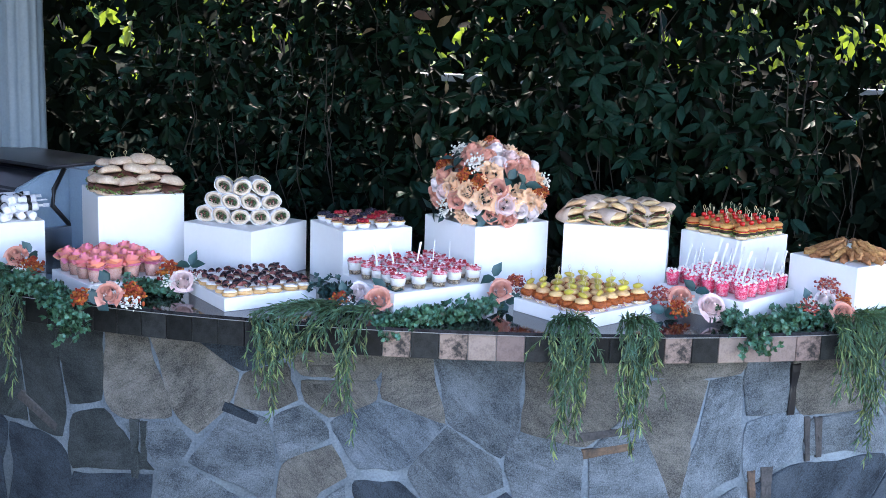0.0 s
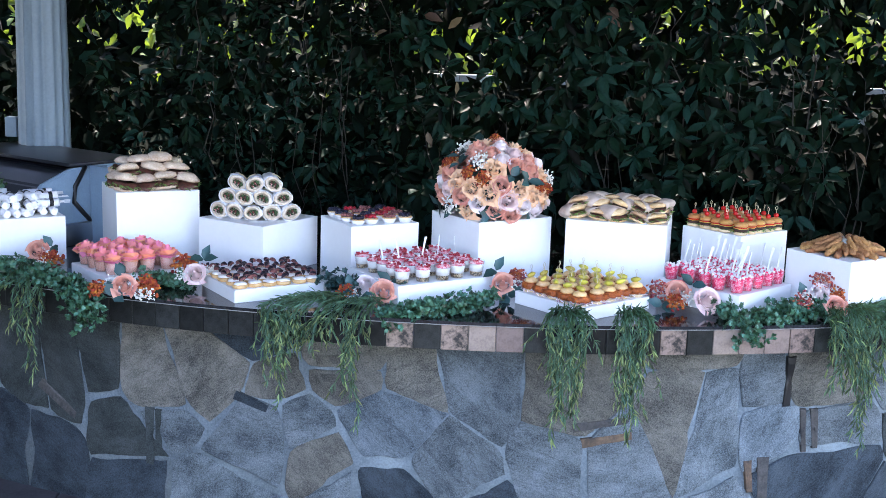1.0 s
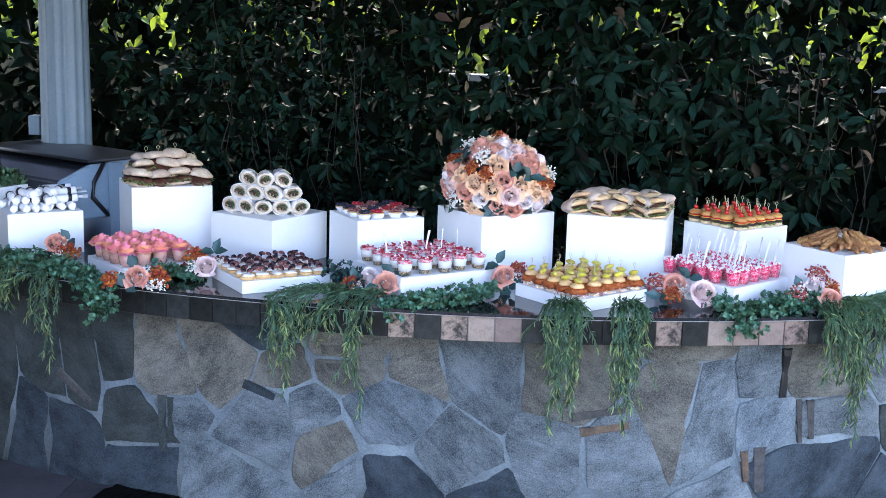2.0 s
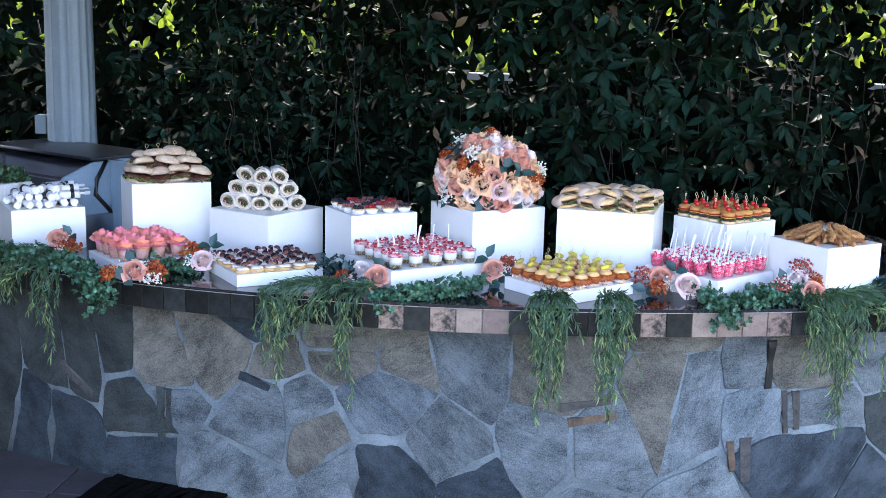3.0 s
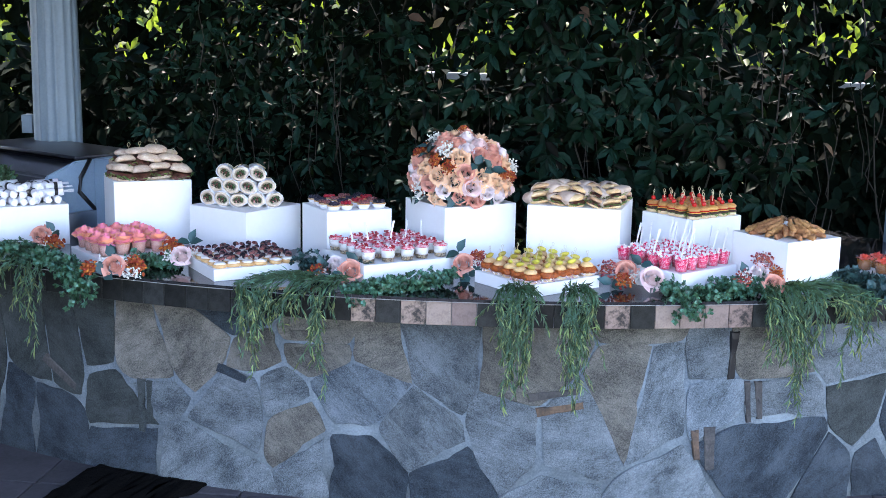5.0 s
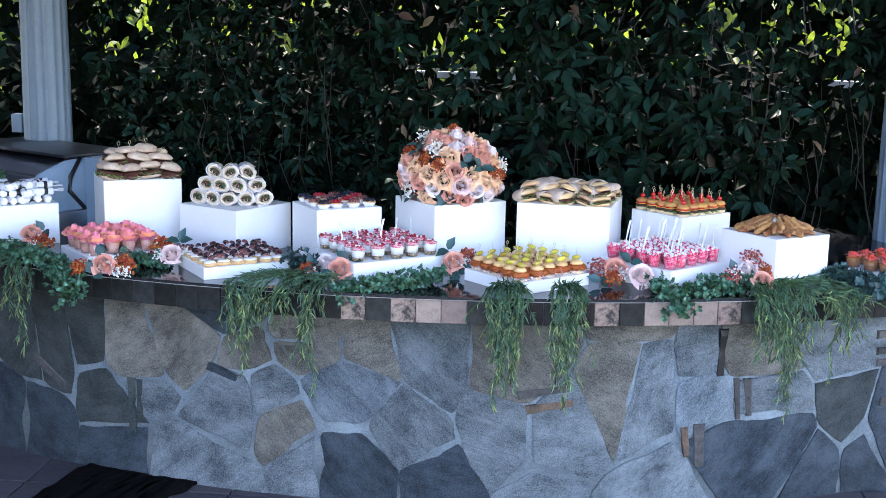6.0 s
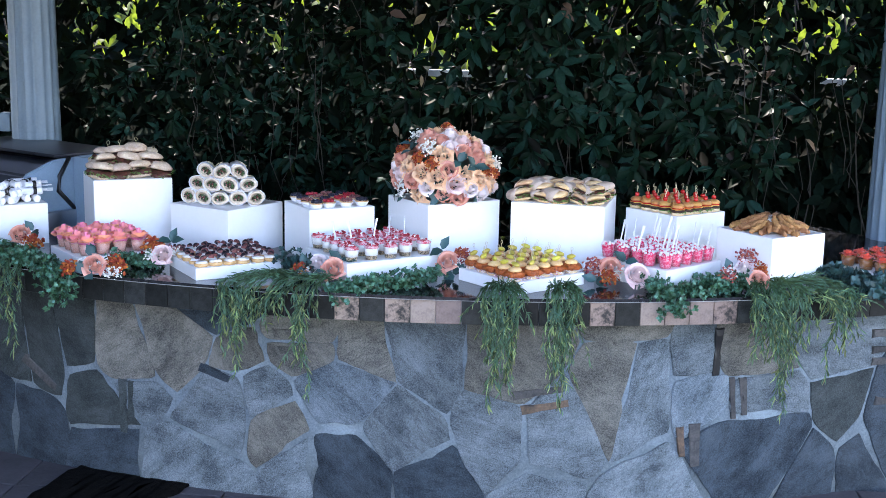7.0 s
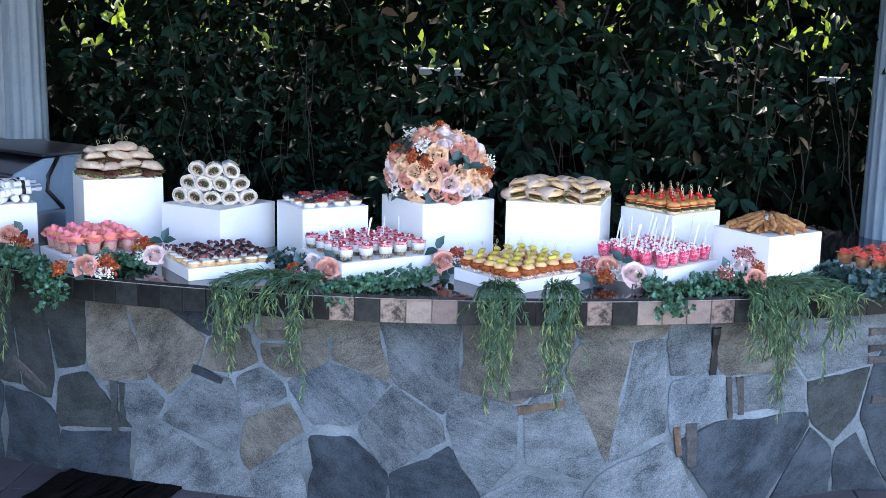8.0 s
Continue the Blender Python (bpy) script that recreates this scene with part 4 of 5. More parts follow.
# fruit tarts
for key, berry, nm, lab in (("a", "blueberry", "blueberry", "fruit tart with dark blueberries in a white paper cup"), ("b", "berry", "raspberry", "fruit tart with red raspberries in a white paper cup"), ("c", "figflesh", "fig_slice", "fruit tart with sliced figs in a white paper cup")):
    s = thing("fruit_tart", (0, 0, 0), lab, "tart", "fruit tarts")
    bm = bmesh.new()
    prof = [(0, 0), (0.021, 0), (0.033, 0.02), (0.032, 0.02), (0.021, 0.003), (0, 0.003)]
    lathe(prof, 24, 0.08, 2, bm)
    part("paper_cup", bm, M["paper"], s, "fluted white paper cup")
    part("pastry_shell", lathe([(0, 0.004), (0.021, 0.004), (0.0305, 0.024), (0.027, 0.025), (0.02, 0.02), (0, 0.02)], 20, 0.04), M["crust"], s)
    part("custard", lathe([(0, 0.0205), (0.021, 0.0212), (0, 0.0235)], 16), M["cream_food"], s)
    g = random.Random(ord(key))
    me = mesh_of(nm, lathe([(0, -0.008), (0.0065, -0.005), (0.0088, 0.0), (0.0065, 0.006), (0, 0.0085)], 9, 0.25), M[berry])
    for i in range(9):
        a, q = i * 2.4, 0.0078 * math.sqrt(i)
        place(nm, me, s, pose(q * math.cos(a), q * math.sin(a), 0.029 + 0.003 * g.random(), g.uniform(0, 60), 0, g.uniform(0, 360)))
    pos = [on(BOX["tarts"], u, v, 0, rng.uniform(0, 360)) for i, j, u, v in grid_on(BOX["tarts"], 4, 4, 0.006) if {"a": (i + 2 * j) % 3 == 0 or i == 0 and j > 1, "b": (i + 2 * j) % 3 == 1 and not (i == 0 and j > 1), "c": (i + 2 * j) % 3 == 2 and not (i == 0 and j > 1)}[key]]
    spread_copies(s, pos)

# fig toasts
s = thing("fig_crostini", (0, 0, 0), "toast round with white cheese and dark fig wedges", "crostini", "fig crostini")
part("toast", lathe([(0, 0), (0.028, 0), (0.033, 0.004), (0.033, 0.013), (0.03, 0.015), (0, 0.015)], 18, 0.1, 6, squash=0.85), M["crust"], s)
part("cheese_spread", lathe([(0, 0.0155), (0.026, 0.0155), (0.024, 0.02), (0.012, 0.024), (0, 0.0235)], 16, 0.3, 7), M["cream_food"], s, "white whipped cheese")
for k, (x, y, yaw, tip) in enumerate(((-0.014, 0.004, 30, 12), (0.014, -0.008, 75, -14), (0.004, 0.016, -20, 10))):
    skin, flesh = bmesh.new(), bmesh.new()
    rim = [[Vector((0.016 * math.cos(t), 0.016 * math.sin(t) * math.sin(w) + 0.0, -0.016 * math.sin(t) * math.cos(w))) for t in (math.pi * q / 8 for q in range(9))] for w in (-0.5, 0.0, 0.5)]
    rows = [[skin.verts.new(p) for p in row] for row in rim]
    for p, q in zip(rows, rows[1:]):
        for i in range(8):
            skin.faces.new((p[i], p[i + 1], q[i + 1], q[i]))
    for row, out in ((rim[0], -0.0003), (rim[2], 0.0003)):
        flesh.faces.new([flesh.verts.new(p * 0.93 + Vector((0, out, -0.0003))) for p in row])
    bmesh.ops.remove_doubles(skin, verts=skin.verts[:], dist=0.0002)
    w = part("fig_wedge", skin, M["fig"], s, "dark purple fig skin", pose(x, y, 0.029 + 0.002 * k, (160, 205, 180)[k], tip, yaw))
    part("fig_flesh", flesh, M["figflesh"], w, "pink seeded flesh", smooth=False)
spread_copies(s, [on(TRAY["figs"], u, v, 0, rng.uniform(0, 360)) for i, j, u, v in grid_on(TRAY["figs"], 6, 5, 0.002)])


def cup(name, label, category, group, r, h, fills, shell="clear"):
    """A clear tapered cup with its layers: (name, material, from, to, roughness)."""
    s = thing(name, (0, 0, 0), label, category, group)
    part("cup_shell", lathe([(0, 0), (r * 0.72, 0), (r, h), (r * 1.04, h + 0.0015)], 20), M[shell], s, "thin clear plastic cup")
    for nm, mt, z0, z1, rough in fills:
        ra, rb = (r * (0.72 + 0.28 * z / h) - 0.0016 for z in (z0, z1))
        part(nm, lathe([(0, z0), (ra, z0), (rb, z1), (rb * 0.6, z1 + rough * 0.006), (0, z1 + rough * 0.01)], 18, 0.04 * rough, 3), M[mt], s)
    return s


def cubes(count, r, z, size, mat, name, parent, seed):
    g = random.Random(seed)
    me = mesh_of(name, lathe([(0, 0), (size, 0), (size * 0.9, size), (0, size * 1.1)], 5, 0.2, seed), M[mat], False)
    for i in range(count):
        a, q = i * 2.4, r * math.sqrt(g.random())
        place(name, me, parent, pose(q * math.cos(a), q * math.sin(a), z + g.uniform(-0.002, 0.006), g.uniform(-50, 50), g.uniform(-50, 50), g.uniform(0, 360)))


def spoon(parent, h, lean, mat="plastic"):
    """A flat tasting spoon standing in its cup: bowl down in the food, the handle widening to a square end."""
    bm = lathe([(0, -0.012), (0.006, -0.008), (0.007, 0.004), (0.0035, 0.013), (0, 0.014)], 10, m=Matrix.Translation((0.002, 0, h * 0.4)) @ Matrix.Diagonal((1, 0.25, 1, 1)))
    rows = []
    for t, w in ((0.0, 0.0028), (0.35, 0.003), (0.7, 0.0042), (0.96, 0.0052), (1.0, 0.0044)):
        x, z = 0.002 + lean * t ** 1.2, h * (0.45 + 0.95 * t)
        rows.append([bm.verts.new((x + dx * w, dy * 0.0012, z)) for dx, dy in ((-1, -1), (1, -1), (1, 1), (-1, 1))])
    for p, q in zip(rows, rows[1:]):
        for k in range(4):
            bm.faces.new((p[k], p[(k + 1) % 4], q[(k + 1) % 4], q[k]))
    bm.faces.new(rows[-1])
    part("spoon", bm, M[mat], parent, "white plastic tasting spoon", smooth=False)


for with_spoon in (0, 1):
    s = cup("parfait_cup", "clear cup of granola, white yoghurt and red berries" + (" with a spoon" if with_spoon else ""), "parfait", "parfait cups", 0.034, 0.06,
            [("granola", "granola", 0.002, 0.018, 0.5), ("yoghurt", "cream_food", 0.0185, 0.048, 0), ("berry_layer", "compote", 0.0485, 0.054, 1.0)])
    cubes(5, 0.018, 0.057, 0.005, "feta", "cream_crumb", s, 8)
    cubes(9, 0.024, 0.056, 0.006, "berry", "strawberry_piece", s, 2)
    if with_spoon:
        spoon(s, 0.1, 0.02)
    spread_copies(s, [on(TRAY["parfaits"], u, v, 0, rng.uniform(0, 360)) for i, j, u, v in grid_on(TRAY["parfaits"], 5, 5, 0.008) if ((i * 3 + j * 5) % 3 == 1) == bool(with_spoon)])
    s = cup("fruit_cup", "clear cup of bright pink watermelon and feta" + (" with a spoon" if with_spoon else ""), "fruit cup", "fruit cups", 0.032, 0.056,
            [("fruit_mix", "pinkfruit", 0.002, 0.046, 1.0)])
    cubes(10, 0.024, 0.046, 0.0095, "pinkfruit", "fruit_cube", s, 5)
    cubes(10, 0.026, 0.052, 0.0068, "feta", "feta_crumb", s, 6)
    if with_spoon:
        spoon(s, 0.112, -0.022)
    spread_copies(s, [on(TRAY["fruit"], u, v, 0, rng.uniform(-40, 40) + 90) for i, j, u, v in grid_on(TRAY["fruit"], 5, 5, 0.006) if ((i + j * 2) % 3 != 2) == bool(with_spoon)])

# rose cups
bud = [rose_mesh("rose_bud", M["coral"], 0.06, 15, 20 + k, 0.7, 0.82, 0.15, 1.25, 0.4) for k in range(2)]
for k in range(2):
    s = cup("rose_cup", "frosted cup holding a pink and orange rose", "flower cup", "rose cups", 0.036, 0.062, [("drink", "sauce", 0.002, 0.05, 0)], "smoke")
    place("rose_bud", bud[k], s, pose(0, 0, 0.042), "pink and orange rose")
    spread_copies(s, [on(TRAY["roses"], u, v, 0, rng.uniform(0, 360)) for i, j, u, v in grid_on(TRAY["roses"], 4, 4, 0.006) if (i + j) % 2 == k])

# amber cups
s = cup("jelly_cup", "clear cup of amber drink topped with a red flower", "drink cup", "amber cups", 0.037, 0.058, [("amber_drink", "amber", 0.002, 0.046, 0)])
place("red_flower", rose_mesh("red_flower", M["red"], 0.035, 11, 31, 1.2, 0.6, 0.4), s, pose(0, 0, 0.046), "small red flower")
spread_copies(s, [on(TRAY["jelly"], u, v, 0, rng.uniform(0, 360)) for i, j, u, v in grid_on(TRAY["jelly"], 4, 4, 0.006)])

# wraps stacked in a pyramid
s = thing("wrap", (0, 0, 0), "half wrap rolled in white paper showing its filling", "wrap", "stacked wraps")
LY = Matrix.Rotation(radians(90), 4, "X")
part("paper_sleeve", lathe([(0.0, -0.15), (0.024, -0.148), (0.035, -0.13), (0.0385, -0.02), (0.0405, 0.004), (0.0385, 0.004), (0.037, -0.01)], 22, 0.2, 3, m=LY), M["paper"], s, "creased white paper")
part("tortilla", lathe([(0.0365, -0.02), (0.037, 0.004), (0.034, 0.01), (0.022, 0.007), (0.025, 0.004), (0.02, -0.004), (0, -0.004)], 20, 0.16, 5, m=LY), M["wrapbread"], s)
g = random.Random(12)
for nm, mt, count in (("leaf_filling", "salad", 34), ("meat_filling", "ham", 10), ("tomato_filling", "compote", 4)):
    bm = bmesh.new()
    for k in range(count):
        a, q = g.uniform(0, 6.28), 0.0185 * math.sqrt(g.random())
        m = Matrix.Translation((q * math.cos(a) * 1.1, -0.007 - 0.006 * g.random(), q * math.sin(a) * 0.72)) @ Euler((g.uniform(0, 3), g.uniform(0, 3), g.uniform(0, 3))).to_matrix().to_4x4()
        lathe([(0, -0.0025), (0.0065, -0.001), (0.0075, 0.001), (0, 0.0022)], 7, 0.7, k, bm, m, 0.55)
    part(nm, bm, M[mt], s, "dark green salad filling" if mt == "salad" else "")
part("twine", tube([(-0.02, 0.05, 0.038), (0.0, 0.05, 0.044), (0.022, 0.05, 0.04)], 0.002, 5), M["pick"], s)
wx, wy, wz = BOX["wraps"][:3]
poses = []
for row, (count, h) in enumerate(((5, 0.036), (4, 0.098), (3, 0.158))):
    for k in range(count):
        f = k - (count - 1) / 2
        poses.append(pose(wx + f * 0.079 + rng.normal(0, 0.002), wy - 0.125 + 0.028 * abs(f) + 0.02 * row, wz + h - 0.003 * row, rng.normal(0, 3), rng.uniform(-35, 35), 10 + 7 * f + rng.normal(0, 5)) @ Matrix.Diagonal((rng.uniform(1.0, 1.06), 1, rng.uniform(0.86, 0.96), 1)))
spread_copies(s, poses)


def sandwich(name, label, category, group, bread, meat, r=0.046, h=0.05, squash=0.8, gape=0.0, seed=3):
    """Two halves of bread that gape towards the front over a ragged filling."""
    s = thing(name, (0, 0, 0), label, category, group)
    part("bottom_bread", lathe([(0, 0), (r * 0.85, 0), (r, h * 0.12), (r * 0.97, h * 0.24), (0, h * 0.26)], 18, 0.24, seed, squash=squash), M[bread], s)
    bm = lathe([(0, h * 0.22), (r * 0.9, h * 0.22), (r * 0.95, h * 0.34), (r * 0.88, h * 0.5), (0, h * 0.52)], 30, 0.6, seed + 1, squash=squash)
    for v in bm.verts:
        v.co += Vector((0, -0.1 * r, 0.02 * h)) + Vector((noise.noise(v.co * 130), noise.noise(v.co * 130 + Vector((9, 0, 0))), noise.noise(v.co * 110))) * 0.2 * r
    part("meat", bm, M[meat], s, "dark layered meat and greens")
    shreds(r * 1.0, h * 0.4, 30, M["lettuce"], "greens", s, seed + 6, 0.016)
    lid = Matrix.Translation((0, squash * r, h * 0.5)) @ Matrix.Rotation(radians(-gape), 4, "X") @ Matrix.Translation((0, -squash * r, -h * 0.5))
    part("top_bread", lathe([(0, h * 0.53), (r * 0.92, h * 0.5), (r * 1.03, h * 0.62), (r * 0.93, h * 0.84), (r * 0.6, h * 1.02), (0, h * 1.08)], 20, 0.28, seed + 4, m=lid, squash=squash), M[bread], s, "floury golden crust")
    return s


kinds_of = [sandwich("ciabatta_sandwich", "ciabatta sandwich with cured meat and greens", "sandwich", "ciabatta sandwiches", "ciabatta", "ham", 0.048, 0.06, 0.85, 16, sd) for sd in (3, 11)]
poses = []
for h, rows in ((0.0, [(-0.115, (-0.135, -0.045, 0.045, 0.135)), (0.0, (-0.13, -0.04, 0.05, 0.135)), (0.11, (-0.12, -0.03, 0.06))]), (0.046, [(-0.075, (-0.105, -0.01, 0.09)), (0.03, (-0.1, 0.0, 0.09))]), (0.08, [(-0.03, (-0.05, 0.04))])):
    for v, us in rows:
        for u in us:
            poses.append(on(BOX["sandwiches"], u, v + rng.normal(0, 0.006), h + rng.uniform(0, 0.006), rng.uniform(-40, 40) - 12, rng.uniform(-6, 20)) @ pose(0, 0, 0, 0, rng.uniform(-12, 12)) @ Matrix.Diagonal((rng.uniform(0.95, 1.2), rng.uniform(0.95, 1.1), rng.uniform(0.9, 1.05), 1)))
made = spread_copies(kinds_of[0], poses[::2]) + spread_copies(kinds_of[1], poses[1::2])
made.sort(key=lambda o: o.matrix_basis.translation.z)
for ob in made[-4:]:
    p = thing("loop_pick", (0, 0, 0), "knotted bamboo pick standing in a sandwich", "pick", "sandwich picks")
    pick(0.0, 0.032, p, 0.01)
    p.matrix_basis = ob.matrix_basis @ pose(0.01, 0.0, 0.058)

# filled rolls in kraft paper
s = sandwich("filled_roll", "filled bread roll half wrapped in brown kraft paper", "sandwich", "kraft rolls", "roll", "ham", 0.036, 0.05, 0.95, 12, 21)
part("kraft_wrap", lathe([(0.0, 0.1), (0.022, 0.098), (0.038, 0.07), (0.044, 0.03), (0.045, -0.008), (0.043, -0.006), (0.041, 0.04)], 14, 0.22, 4, m=Matrix.Translation((0, 0.0, 0.032)) @ Matrix.Rotation(radians(-90), 4, "X") @ Matrix.Diagonal((0.95, 0.82, 1, 1))), M["kraft"], s, "crumpled kraft paper sleeve")
poses = []
for h, rows in ((0.0, [(-0.15, 5), (-0.03, 5), (0.09, 5)]), (0.034, [(-0.09, 5), (0.03, 4)])):
    for v, count in rows:
        for k in range(count):
            f = k - (count - 1) / 2
            poses.append(on(BOX["buns"], v + rng.normal(0, 0.006), -f * 0.082, h + rng.uniform(0, 0.004), -90 + rng.uniform(-55, 55), rng.uniform(-22, 14)) @ pose(0, 0, 0, 0, rng.uniform(-14, 14)) @ Matrix.Diagonal((rng.uniform(0.95, 1.15), 1, rng.uniform(0.78, 0.92), 1)))
spread_copies(s, poses)

# crispy tenders heaped round a sauce glass
tend = []
for k in range(3):
    pts = [(0.0022 * math.sin(i * 0.65 + k), -0.055 + 0.00685 * i, 0.004 * math.sin(i * 0.25 + k)) for i in range(17)]
    bm = tube(pts, 0.0115, 12)
    for v in bm.verts:
        e = 1 - abs(v.co.y / 0.06) ** 4 * 0.55
        n1 = 1 + 0.55 * noise.noise(v.co * 90 + Vector((k, 0, 0))) + 0.45 * noise.noise(v.co * 260)
        v.co.x, v.co.z = v.co.x * e * n1 * 1.1, v.co.z * e * n1 * 0.85
    tend.append(mesh_of("crispy_tender", bm, M["tender"]))
for i in range(46):
    ring = i / 46
    a = i * 2.39996
    lvl = i // 17
    q = (0.115, 0.095, 0.075)[lvl]
    t = tagged(new("crispy_tender", tend[i % 3]), "golden crispy fried chicken tender in a heap", "chicken tender", "crispy tenders")
    t.matrix_basis = on(BOX["tenders"], q * math.cos(a), q * math.sin(a), 0.013 + 0.016 * lvl) @ pose(0, 0, 0, 4 + 6 * lvl, 0, math.degrees(a) + 90 + rng.normal(0, 16)) @ Matrix.Rotation(rng.uniform(0, 6), 4, "Y")
g = thing("sauce_glass", (0, 0, 0), "small clear glass of sauce amid the tenders", "sauce glass")
part("glass_bowl", lathe([(0.02, 0), (0.032, 0.05), (0.034, 0.075), (0.0325, 0.075), (0.03, 0.05), (0.018, 0.003)], 20), M["clear"], g)
part("sauce", lathe([(0, 0.004), (0.018, 0.004), (0.029, 0.05), (0, 0.051)], 18), M["cream_food"], g)
g.matrix_basis = on(BOX["tenders"], 0.0, 0.0, 0.0)

# rolled napkins with cutlery
s = thing("napkin_roll", (0, 0, 0), "white napkin rolled round a fork with a dark band", "napkin roll", "napkin rolls")
LX = Matrix.Rotation(radians(90), 4, "Y")
part("napkin", lathe([(0, -0.045), (0.009, -0.05), (0.016, -0.062), (0.0175, -0.06), (0.0165, 0.0), (0.0185, 0.055), (0.017, 0.06), (0.009, 0.05), (0, 0.045)], 18, 0.3, 2, m=LX), M["linen"], s)
part("band", lathe([(0.0172, 0.018), (0.0198, 0.018), (0.0202, 0.034), (0.0176, 0.034)], 16, 0.06, m=LX), M["black"], s, "black paper band")
bm = block(0.04, 0.012, 0.002, 0.0006, (0.065, 0, 0.004))
for k in range(4):
    block(0.026, 0.0022, 0.002, 0.0004, (0.097, -0.0072 + 0.0048 * k, 0.004), bm)
part("fork", bm, M["plastic"], s, "white fork tines")
poses = []
for lvl, count in enumerate((7, 6, 5)):
    for k in range(count):
        f = k - (count - 1) / 2
        u = f * 0.04
        poses.append(on(BOX["napkins"], u + rng.normal(0, 0.004), -0.085 + 0.02 * lvl + rng.normal(0, 0.012), 0.019 + 0.029 * lvl, 80 + rng.normal(0, 16)) @ pose(0, 0, 0, rng.uniform(0, 360)))
        if lvl < 2:
            poses.append(on(BOX["napkins"], u + rng.normal(0, 0.004), 0.06 + rng.normal(0, 0.012), 0.019 + 0.029 * lvl, 75 + rng.normal(0, 20)) @ pose(0, 0, 0, rng.uniform(0, 360)))
for k in range(4):
    poses.append(on(BOX["napkins"], 0.11 + rng.normal(0, 0.01), -0.09 + 0.06 * k, 0.05 + 0.02 * (k % 2), -8 + rng.normal(0, 14)) @ pose(0, 0, 0, rng.uniform(0, 360)))
spread_copies(s, poses)

# tray of small greens behind the napkins
p = thing("greens_planter", (-2.17, 5.63, TOP), "white planter of small green sprouts with clear tubes", "planter", turn=-28)
part("planter_box", block(0.38, 0.16, 0.262, 0.003), M["white"], p, smooth=False)
k = 900
pt = np.stack([rng.uniform(-0.185, 0.185, k), rng.uniform(-0.075, 0.075, k), rng.uniform(0.258, 0.315, k)], 1)
tagged(place("sprouts", leaf_mesh("sprouts", pt, np.stack([rng.normal(0, 0.5, k), rng.normal(0, 0.5, k), rng.uniform(0.3, 1, k)], 1), rng.normal(0, 1, (k, 3)), 0.03, 0.017, M["willow"]), p), "fresh green sprouts", kind="stuff")
for k in range(9):
    part("clear_tube", lathe([(0.006, 0.25), (0.008, 0.385), (0.0072, 0.385), (0.0055, 0.25)], 10, m=Matrix.Translation((-0.15 + 0.12 * (k // 3) + 0.017 * (k % 3), -0.03 + 0.02 * (k % 2), 0.01 * (k % 3)))), M["clear"], p, "clear plastic tube")

# ---- pieces of the wall and the edge ----
tile = arc_body(R_BAND - 0.02, R_BAND, 0.787, 0.8825, -0.585, 0.585, 2)
TILE = {}
for key in ("tile_dark", "tile_brown", "tile_mix"):
    b2 = tile.copy()
    bmesh.ops.bevel(b2, geom=[e for e in b2.edges if e.is_boundary or e.calc_face_angle(0) > 0.5], offset=0.0015, segments=1, affect="EDGES")
    bmesh.ops.translate(b2, verts=b2.verts[:], vec=(-CX, -CY, 0))
    TILE[key] = mesh_of("edge_tile", b2, M[key], False)
tile.free()
BROWN, MIXED = {-1, 0, 8, 9, 10}, {-4, -2, 6, 11}
for k in range(-32, 28):
    a = 2.45 + 1.2 * k + 0.6
    t_ob = place("edge_tile", TILE["tile_brown" if k in BROWN else "tile_mix" if k in MIXED else "tile_dark"], core)
    t_ob.matrix_basis = Matrix.Translation((CX, CY, 0)) @ Matrix.Rotation(radians(a), 4, "Z") @ Matrix.Translation((0, -0.0012 * rng.random(), 0))

# the irregular stones by colour: middle along the wall, middle height, and pull against the neighbours
GREY = [(.1182, .6036, -.0429), (-.5087, .3156, .0928), (-.3324, .0730, .0997), (-.6055, .2961, .0836), (-.9377, .4904, -.0017), (-.7309, -.0171, .0715),
        (-.1264, .2306, .0292), (.5157, .3943, -.0500), (.7502, .4013, -.0178), (.8976, .4400, -.0278), (1.4981, .5164, -.0146), (1.5526, .4453, .0022),
        (1.9487, .7583, .0314), (1.0722, .0630, -.0938), (.6935, .1728, -.1038)]
TAN = [(-.9448, .5327, .0048), (-.8908, .5507, .0206), (-.5829, .4602, .0525), (-.3819, .5448, .0522), (-.3808, .5082, .0605), (-.2773, .5141, .0366),
       (-.4903, .2803, .0959), (.5697, .5910, -.0158), (.8499, .4486, -.0170), (.8585, .7600, -.0656), (1.5451, .5234, -.0023)]
DARK = [(-.7198, .8271, .0311), (-1.0874, .0091, -.0808), (-.3081, .0742, .0999), (-.0355, .0740, -.0068), (1.5515, .3597, -.0086), (1.7706, .2327, -.0998),
        (2.1695, .2339, -.1069), (2.4115, .3952, .0128), (-1.8965, .1253, -.1736), (-1.7803, .1196, -.1790)]
BLUE = [(-.3206, .3841, .0752), (1.5073, .4526, -.0054)]
OLIVE = [(-1.1856, .5415, -.1251), (-1.1264, .3209, -.0988), (1.9831, .4938, -.0411), (-1.7686, .4288, -.1985), (-1.6959, .4383, -.2016), (-2.6441, .3208, .2006)]
SEEDS, STONE_KIND = [], []
fill = random.Random(4)
for key, found in (("stone", GREY), ("stone_tan", TAN), ("stone_dark", DARK), ("stone_blue", BLUE), ("stone_olive", OLIVE),
                   ("stone", [(u0, z0, 0.0) for u0 in (-2.95, 2.75, 2.97) for z0 in (0.1, 0.6)])):
    SEEDS += found
    STONE_KIND += [key] * len(found)


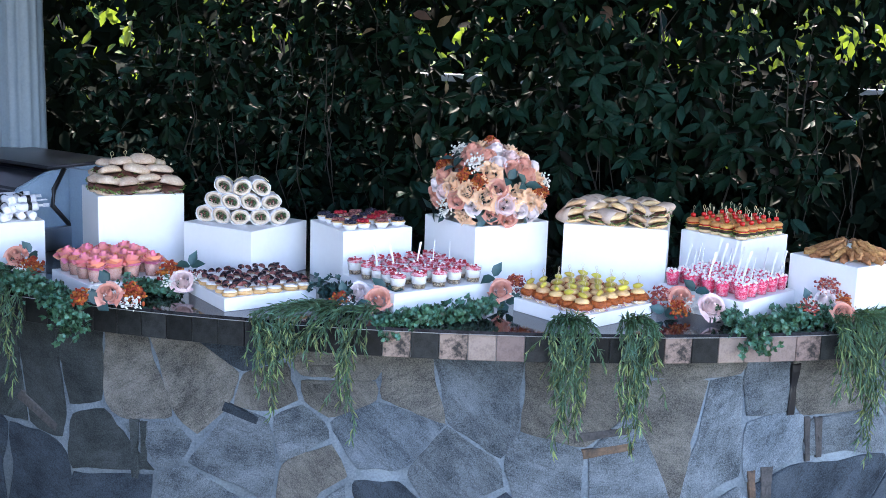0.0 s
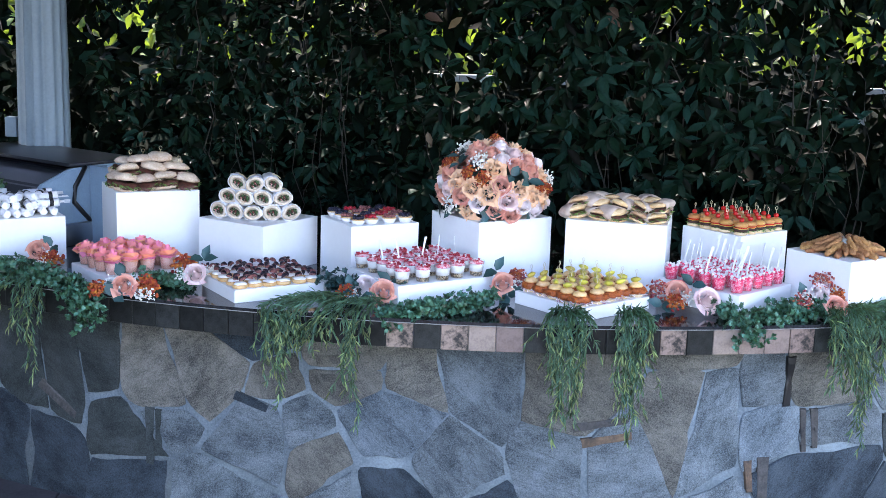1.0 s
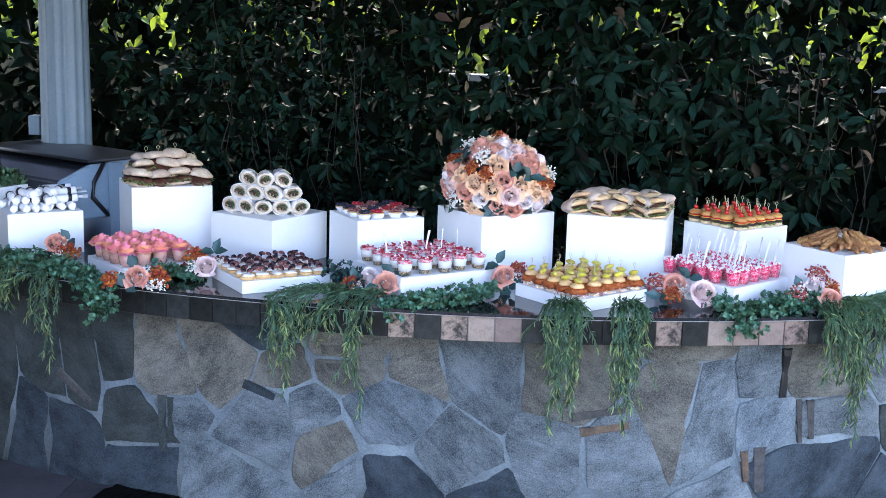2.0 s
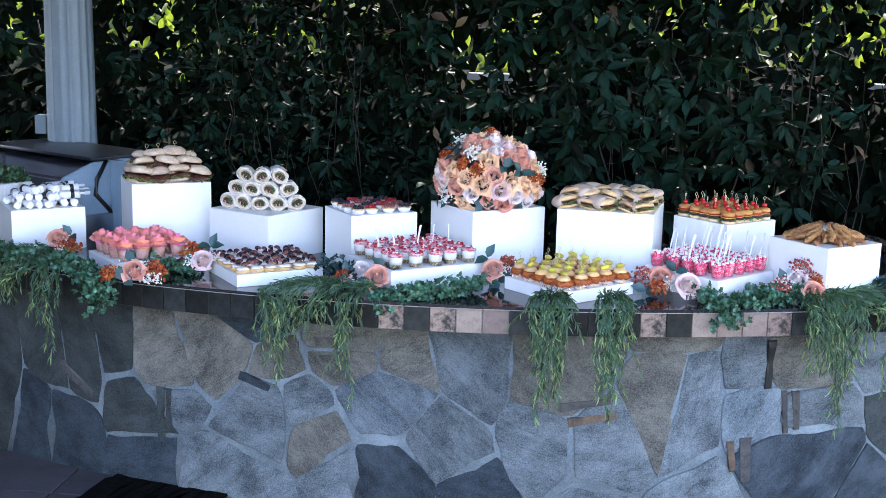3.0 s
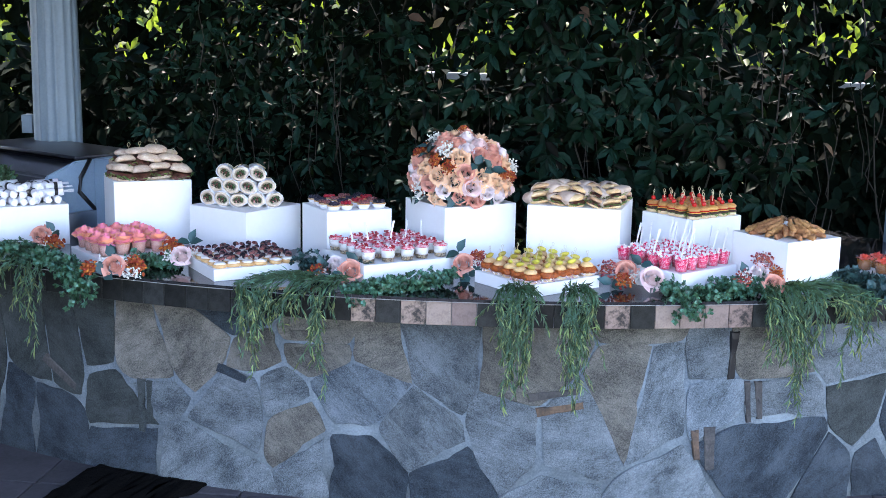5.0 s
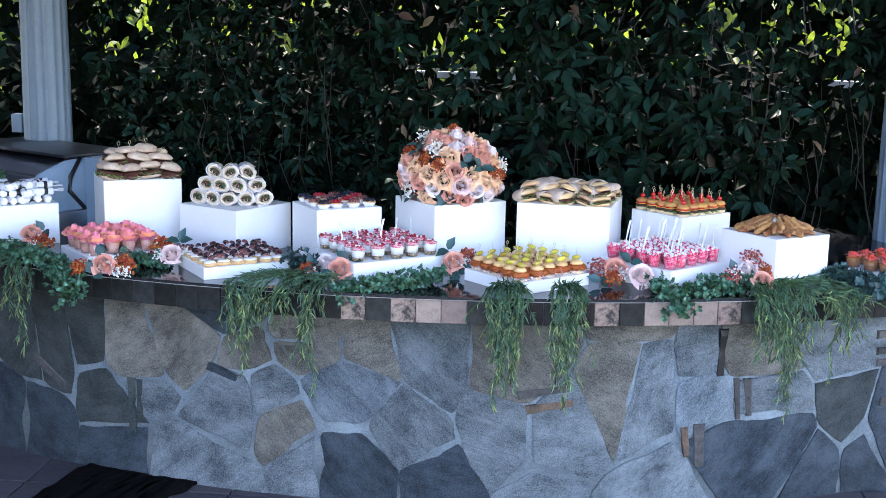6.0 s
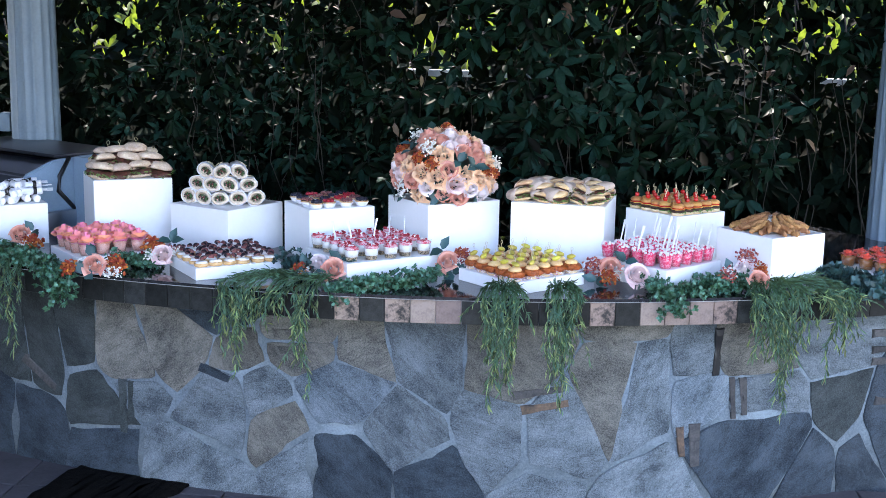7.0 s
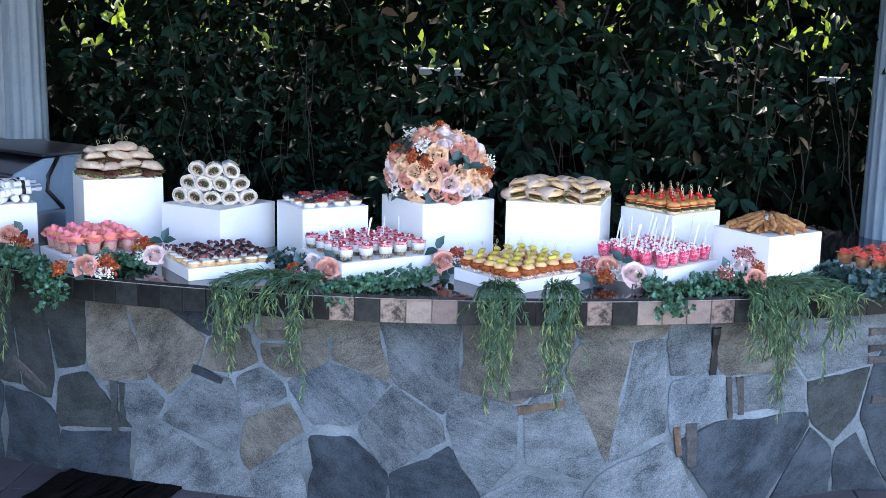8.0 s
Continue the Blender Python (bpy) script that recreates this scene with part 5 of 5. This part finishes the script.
def cell(i):
    """The patch of wall that stone i takes, cut by straight lines against its neighbours."""
    su, sz, sw = SEEDS[i]
    poly = [(-3.05, -0.115), (3.05, -0.115), (3.05, 0.8), (-3.05, 0.8)]
    for j, (tu, tz, tw) in enumerate(SEEDS):
        if j == i:
            continue
        nu, nz = tu - su, tz - sz
        f = 0.5 + (sw - tw) / (2 * (nu * nu + nz * nz))
        mu, mz = su + nu * f, sz + nz * f
        cut = []
        for (au, az), (bu, bz) in zip(poly, poly[1:] + poly[:1]):
            da, db = (au - mu) * nu + (az - mz) * nz, (bu - mu) * nu + (bz - mz) * nz
            if da <= 0:
                cut.append((au, az))
            if da * db < 0:
                f = da / (da - db)
                cut.append((au + (bu - au) * f, az + (bz - az) * f))
        poly = cut
    return poly


def stone_mesh(poly, gap, proud, seed):
    """A flat-faced rough stone: the patch drawn in by the joint, its edge uneven and eased."""
    cu, cz = sum(p[0] for p in poly) / len(poly), sum(p[1] for p in poly) / len(poly)
    pts = []
    for (au, az), (bu, bz) in zip(poly, poly[1:] + poly[:1]):
        steps = max(2, int(math.hypot(bu - au, bz - az) / 0.035))
        for k in range(steps):
            f = k / steps
            u, z = au + (bu - au) * f, az + (bz - az) * f
            corner = 0.008 * max(0, 1 - min(f, 1 - f) * 6) if gap > 0 else 0.0
            du, dz = u - cu, z - cz
            r = math.hypot(du, dz) + 1e-6
            low = min(1.0, max(0.0, (0.52 - z) / 0.3)) if gap > 0 else 0.0
            pull = (gap + corner + 0.008 * low + (0.011 + 0.018 * low) * noise.noise((u * 6, z * 6, 1.5)) + 0.007 * noise.noise((u * 25, z * 25, 2))) / r
            pts.append((u - du * pull, z - dz * pull))
    bm = bmesh.new()
    rings = []
    for shrink, h in ((0.0, -0.012), (0.0, 0.75), (0.005, 0.96), (0.03, 1.0), (0.1, 1.0)):
        ring = []
        for u, z in pts:
            du, dz = u - cu, z - cz
            r = math.hypot(du, dz) + 1e-6
            s = 1 - min(0.8, shrink / r)
            uu, zz = cu + du * s, cz + dz * s
            depth = proud * (h + (0.35 * noise.noise((uu * 7 + seed, zz * 7, seed)) + 0.2 * noise.noise((uu * 20, zz * 20, seed)) if h > 0.8 else 0))
            ring.append(bm.verts.new(arc(math.degrees(uu / R_WALL), R_WALL + depth, zz)))
        rings.append(ring)
    for p, q in zip(rings, rings[1:]):
        for k in range(len(pts)):
            bm.faces.new((p[k], p[(k + 1) % len(pts)], q[(k + 1) % len(pts)], q[k]))
    mid = bm.verts.new(arc(math.degrees(cu / R_WALL), R_WALL + proud * 1.05, cz))
    for k in range(len(pts)):
        bm.faces.new((rings[-1][k], rings[-1][(k + 1) % len(pts)], mid))
    return bm


for i in range(len(SEEDS)):
    poly = cell(i)
    if len(poly) > 2:
        part("stone", stone_mesh(poly, 0.0015 + 0.004 * fill.random(), 0.006 + 0.006 * fill.random(), i * 1.7), M[STONE_KIND[i]], wall, smooth=False)
# thin slips of slate bedded between the stones, and one shaded gap: ends and half thickness
for (u0, z0), (u1, z1), h, key in (((-1.74, .432), (-1.554, .313), .022, "slate"), ((-.822, .5), (-.683, .455), .02, "stone_dark"), ((-1.197, .402), (-1.197, .159), .02, "stone_olive"),
                                   ((-1.157, .398), (-1.157, .231), .014, "stone_olive"), ((.519, .448), (.747, .483), .017, "slate"), ((.551, .384), (.742, .419), .019, "slate_rust"),
                                   # the black one is a recess, its shade drawn as a dark strip
                                   ((1.378, .738), (1.372, .523), .02, "black"), ((1.445, .511), (1.466, .323), .014, "slate"), ((1.496, .513), (1.515, .333), .018, "slate"),
                                   ((1.226, .303), (1.243, .174), .017, "slate_rust"), ((1.291, .316), (1.303, .127), .026, "slate"), ((2.109, .664), (2.23, .661), .02, "slate"),
                                   ((2.117, .589), (2.235, .589), .018, "slate"), ((2.122, .538), (2.24, .533), .018, "slate"), ((2.157, .358), (2.27, .344), .02, "slate"),
                                   ((-.49, .668), (-.25, .7), .02, "stone_tan"), ((-.47, .6), (-.27, .615), .018, "stone_tan")):
    du, dz = u1 - u0, z1 - z0
    ln = math.hypot(du, dz)
    nu, nz = -dz / ln * h, du / ln * h
    slip = [(u0 - nu, z0 - nz), (u1 - nu * 0.8, z1 - nz * 0.8), (u1 + nu * 0.7, z1 + nz * 0.7), (u0 + nu, z0 + nz)]
    part("slate_slip", stone_mesh(slip, 0.0, 0.015, u0 * 9), M[key], wall, smooth=False)
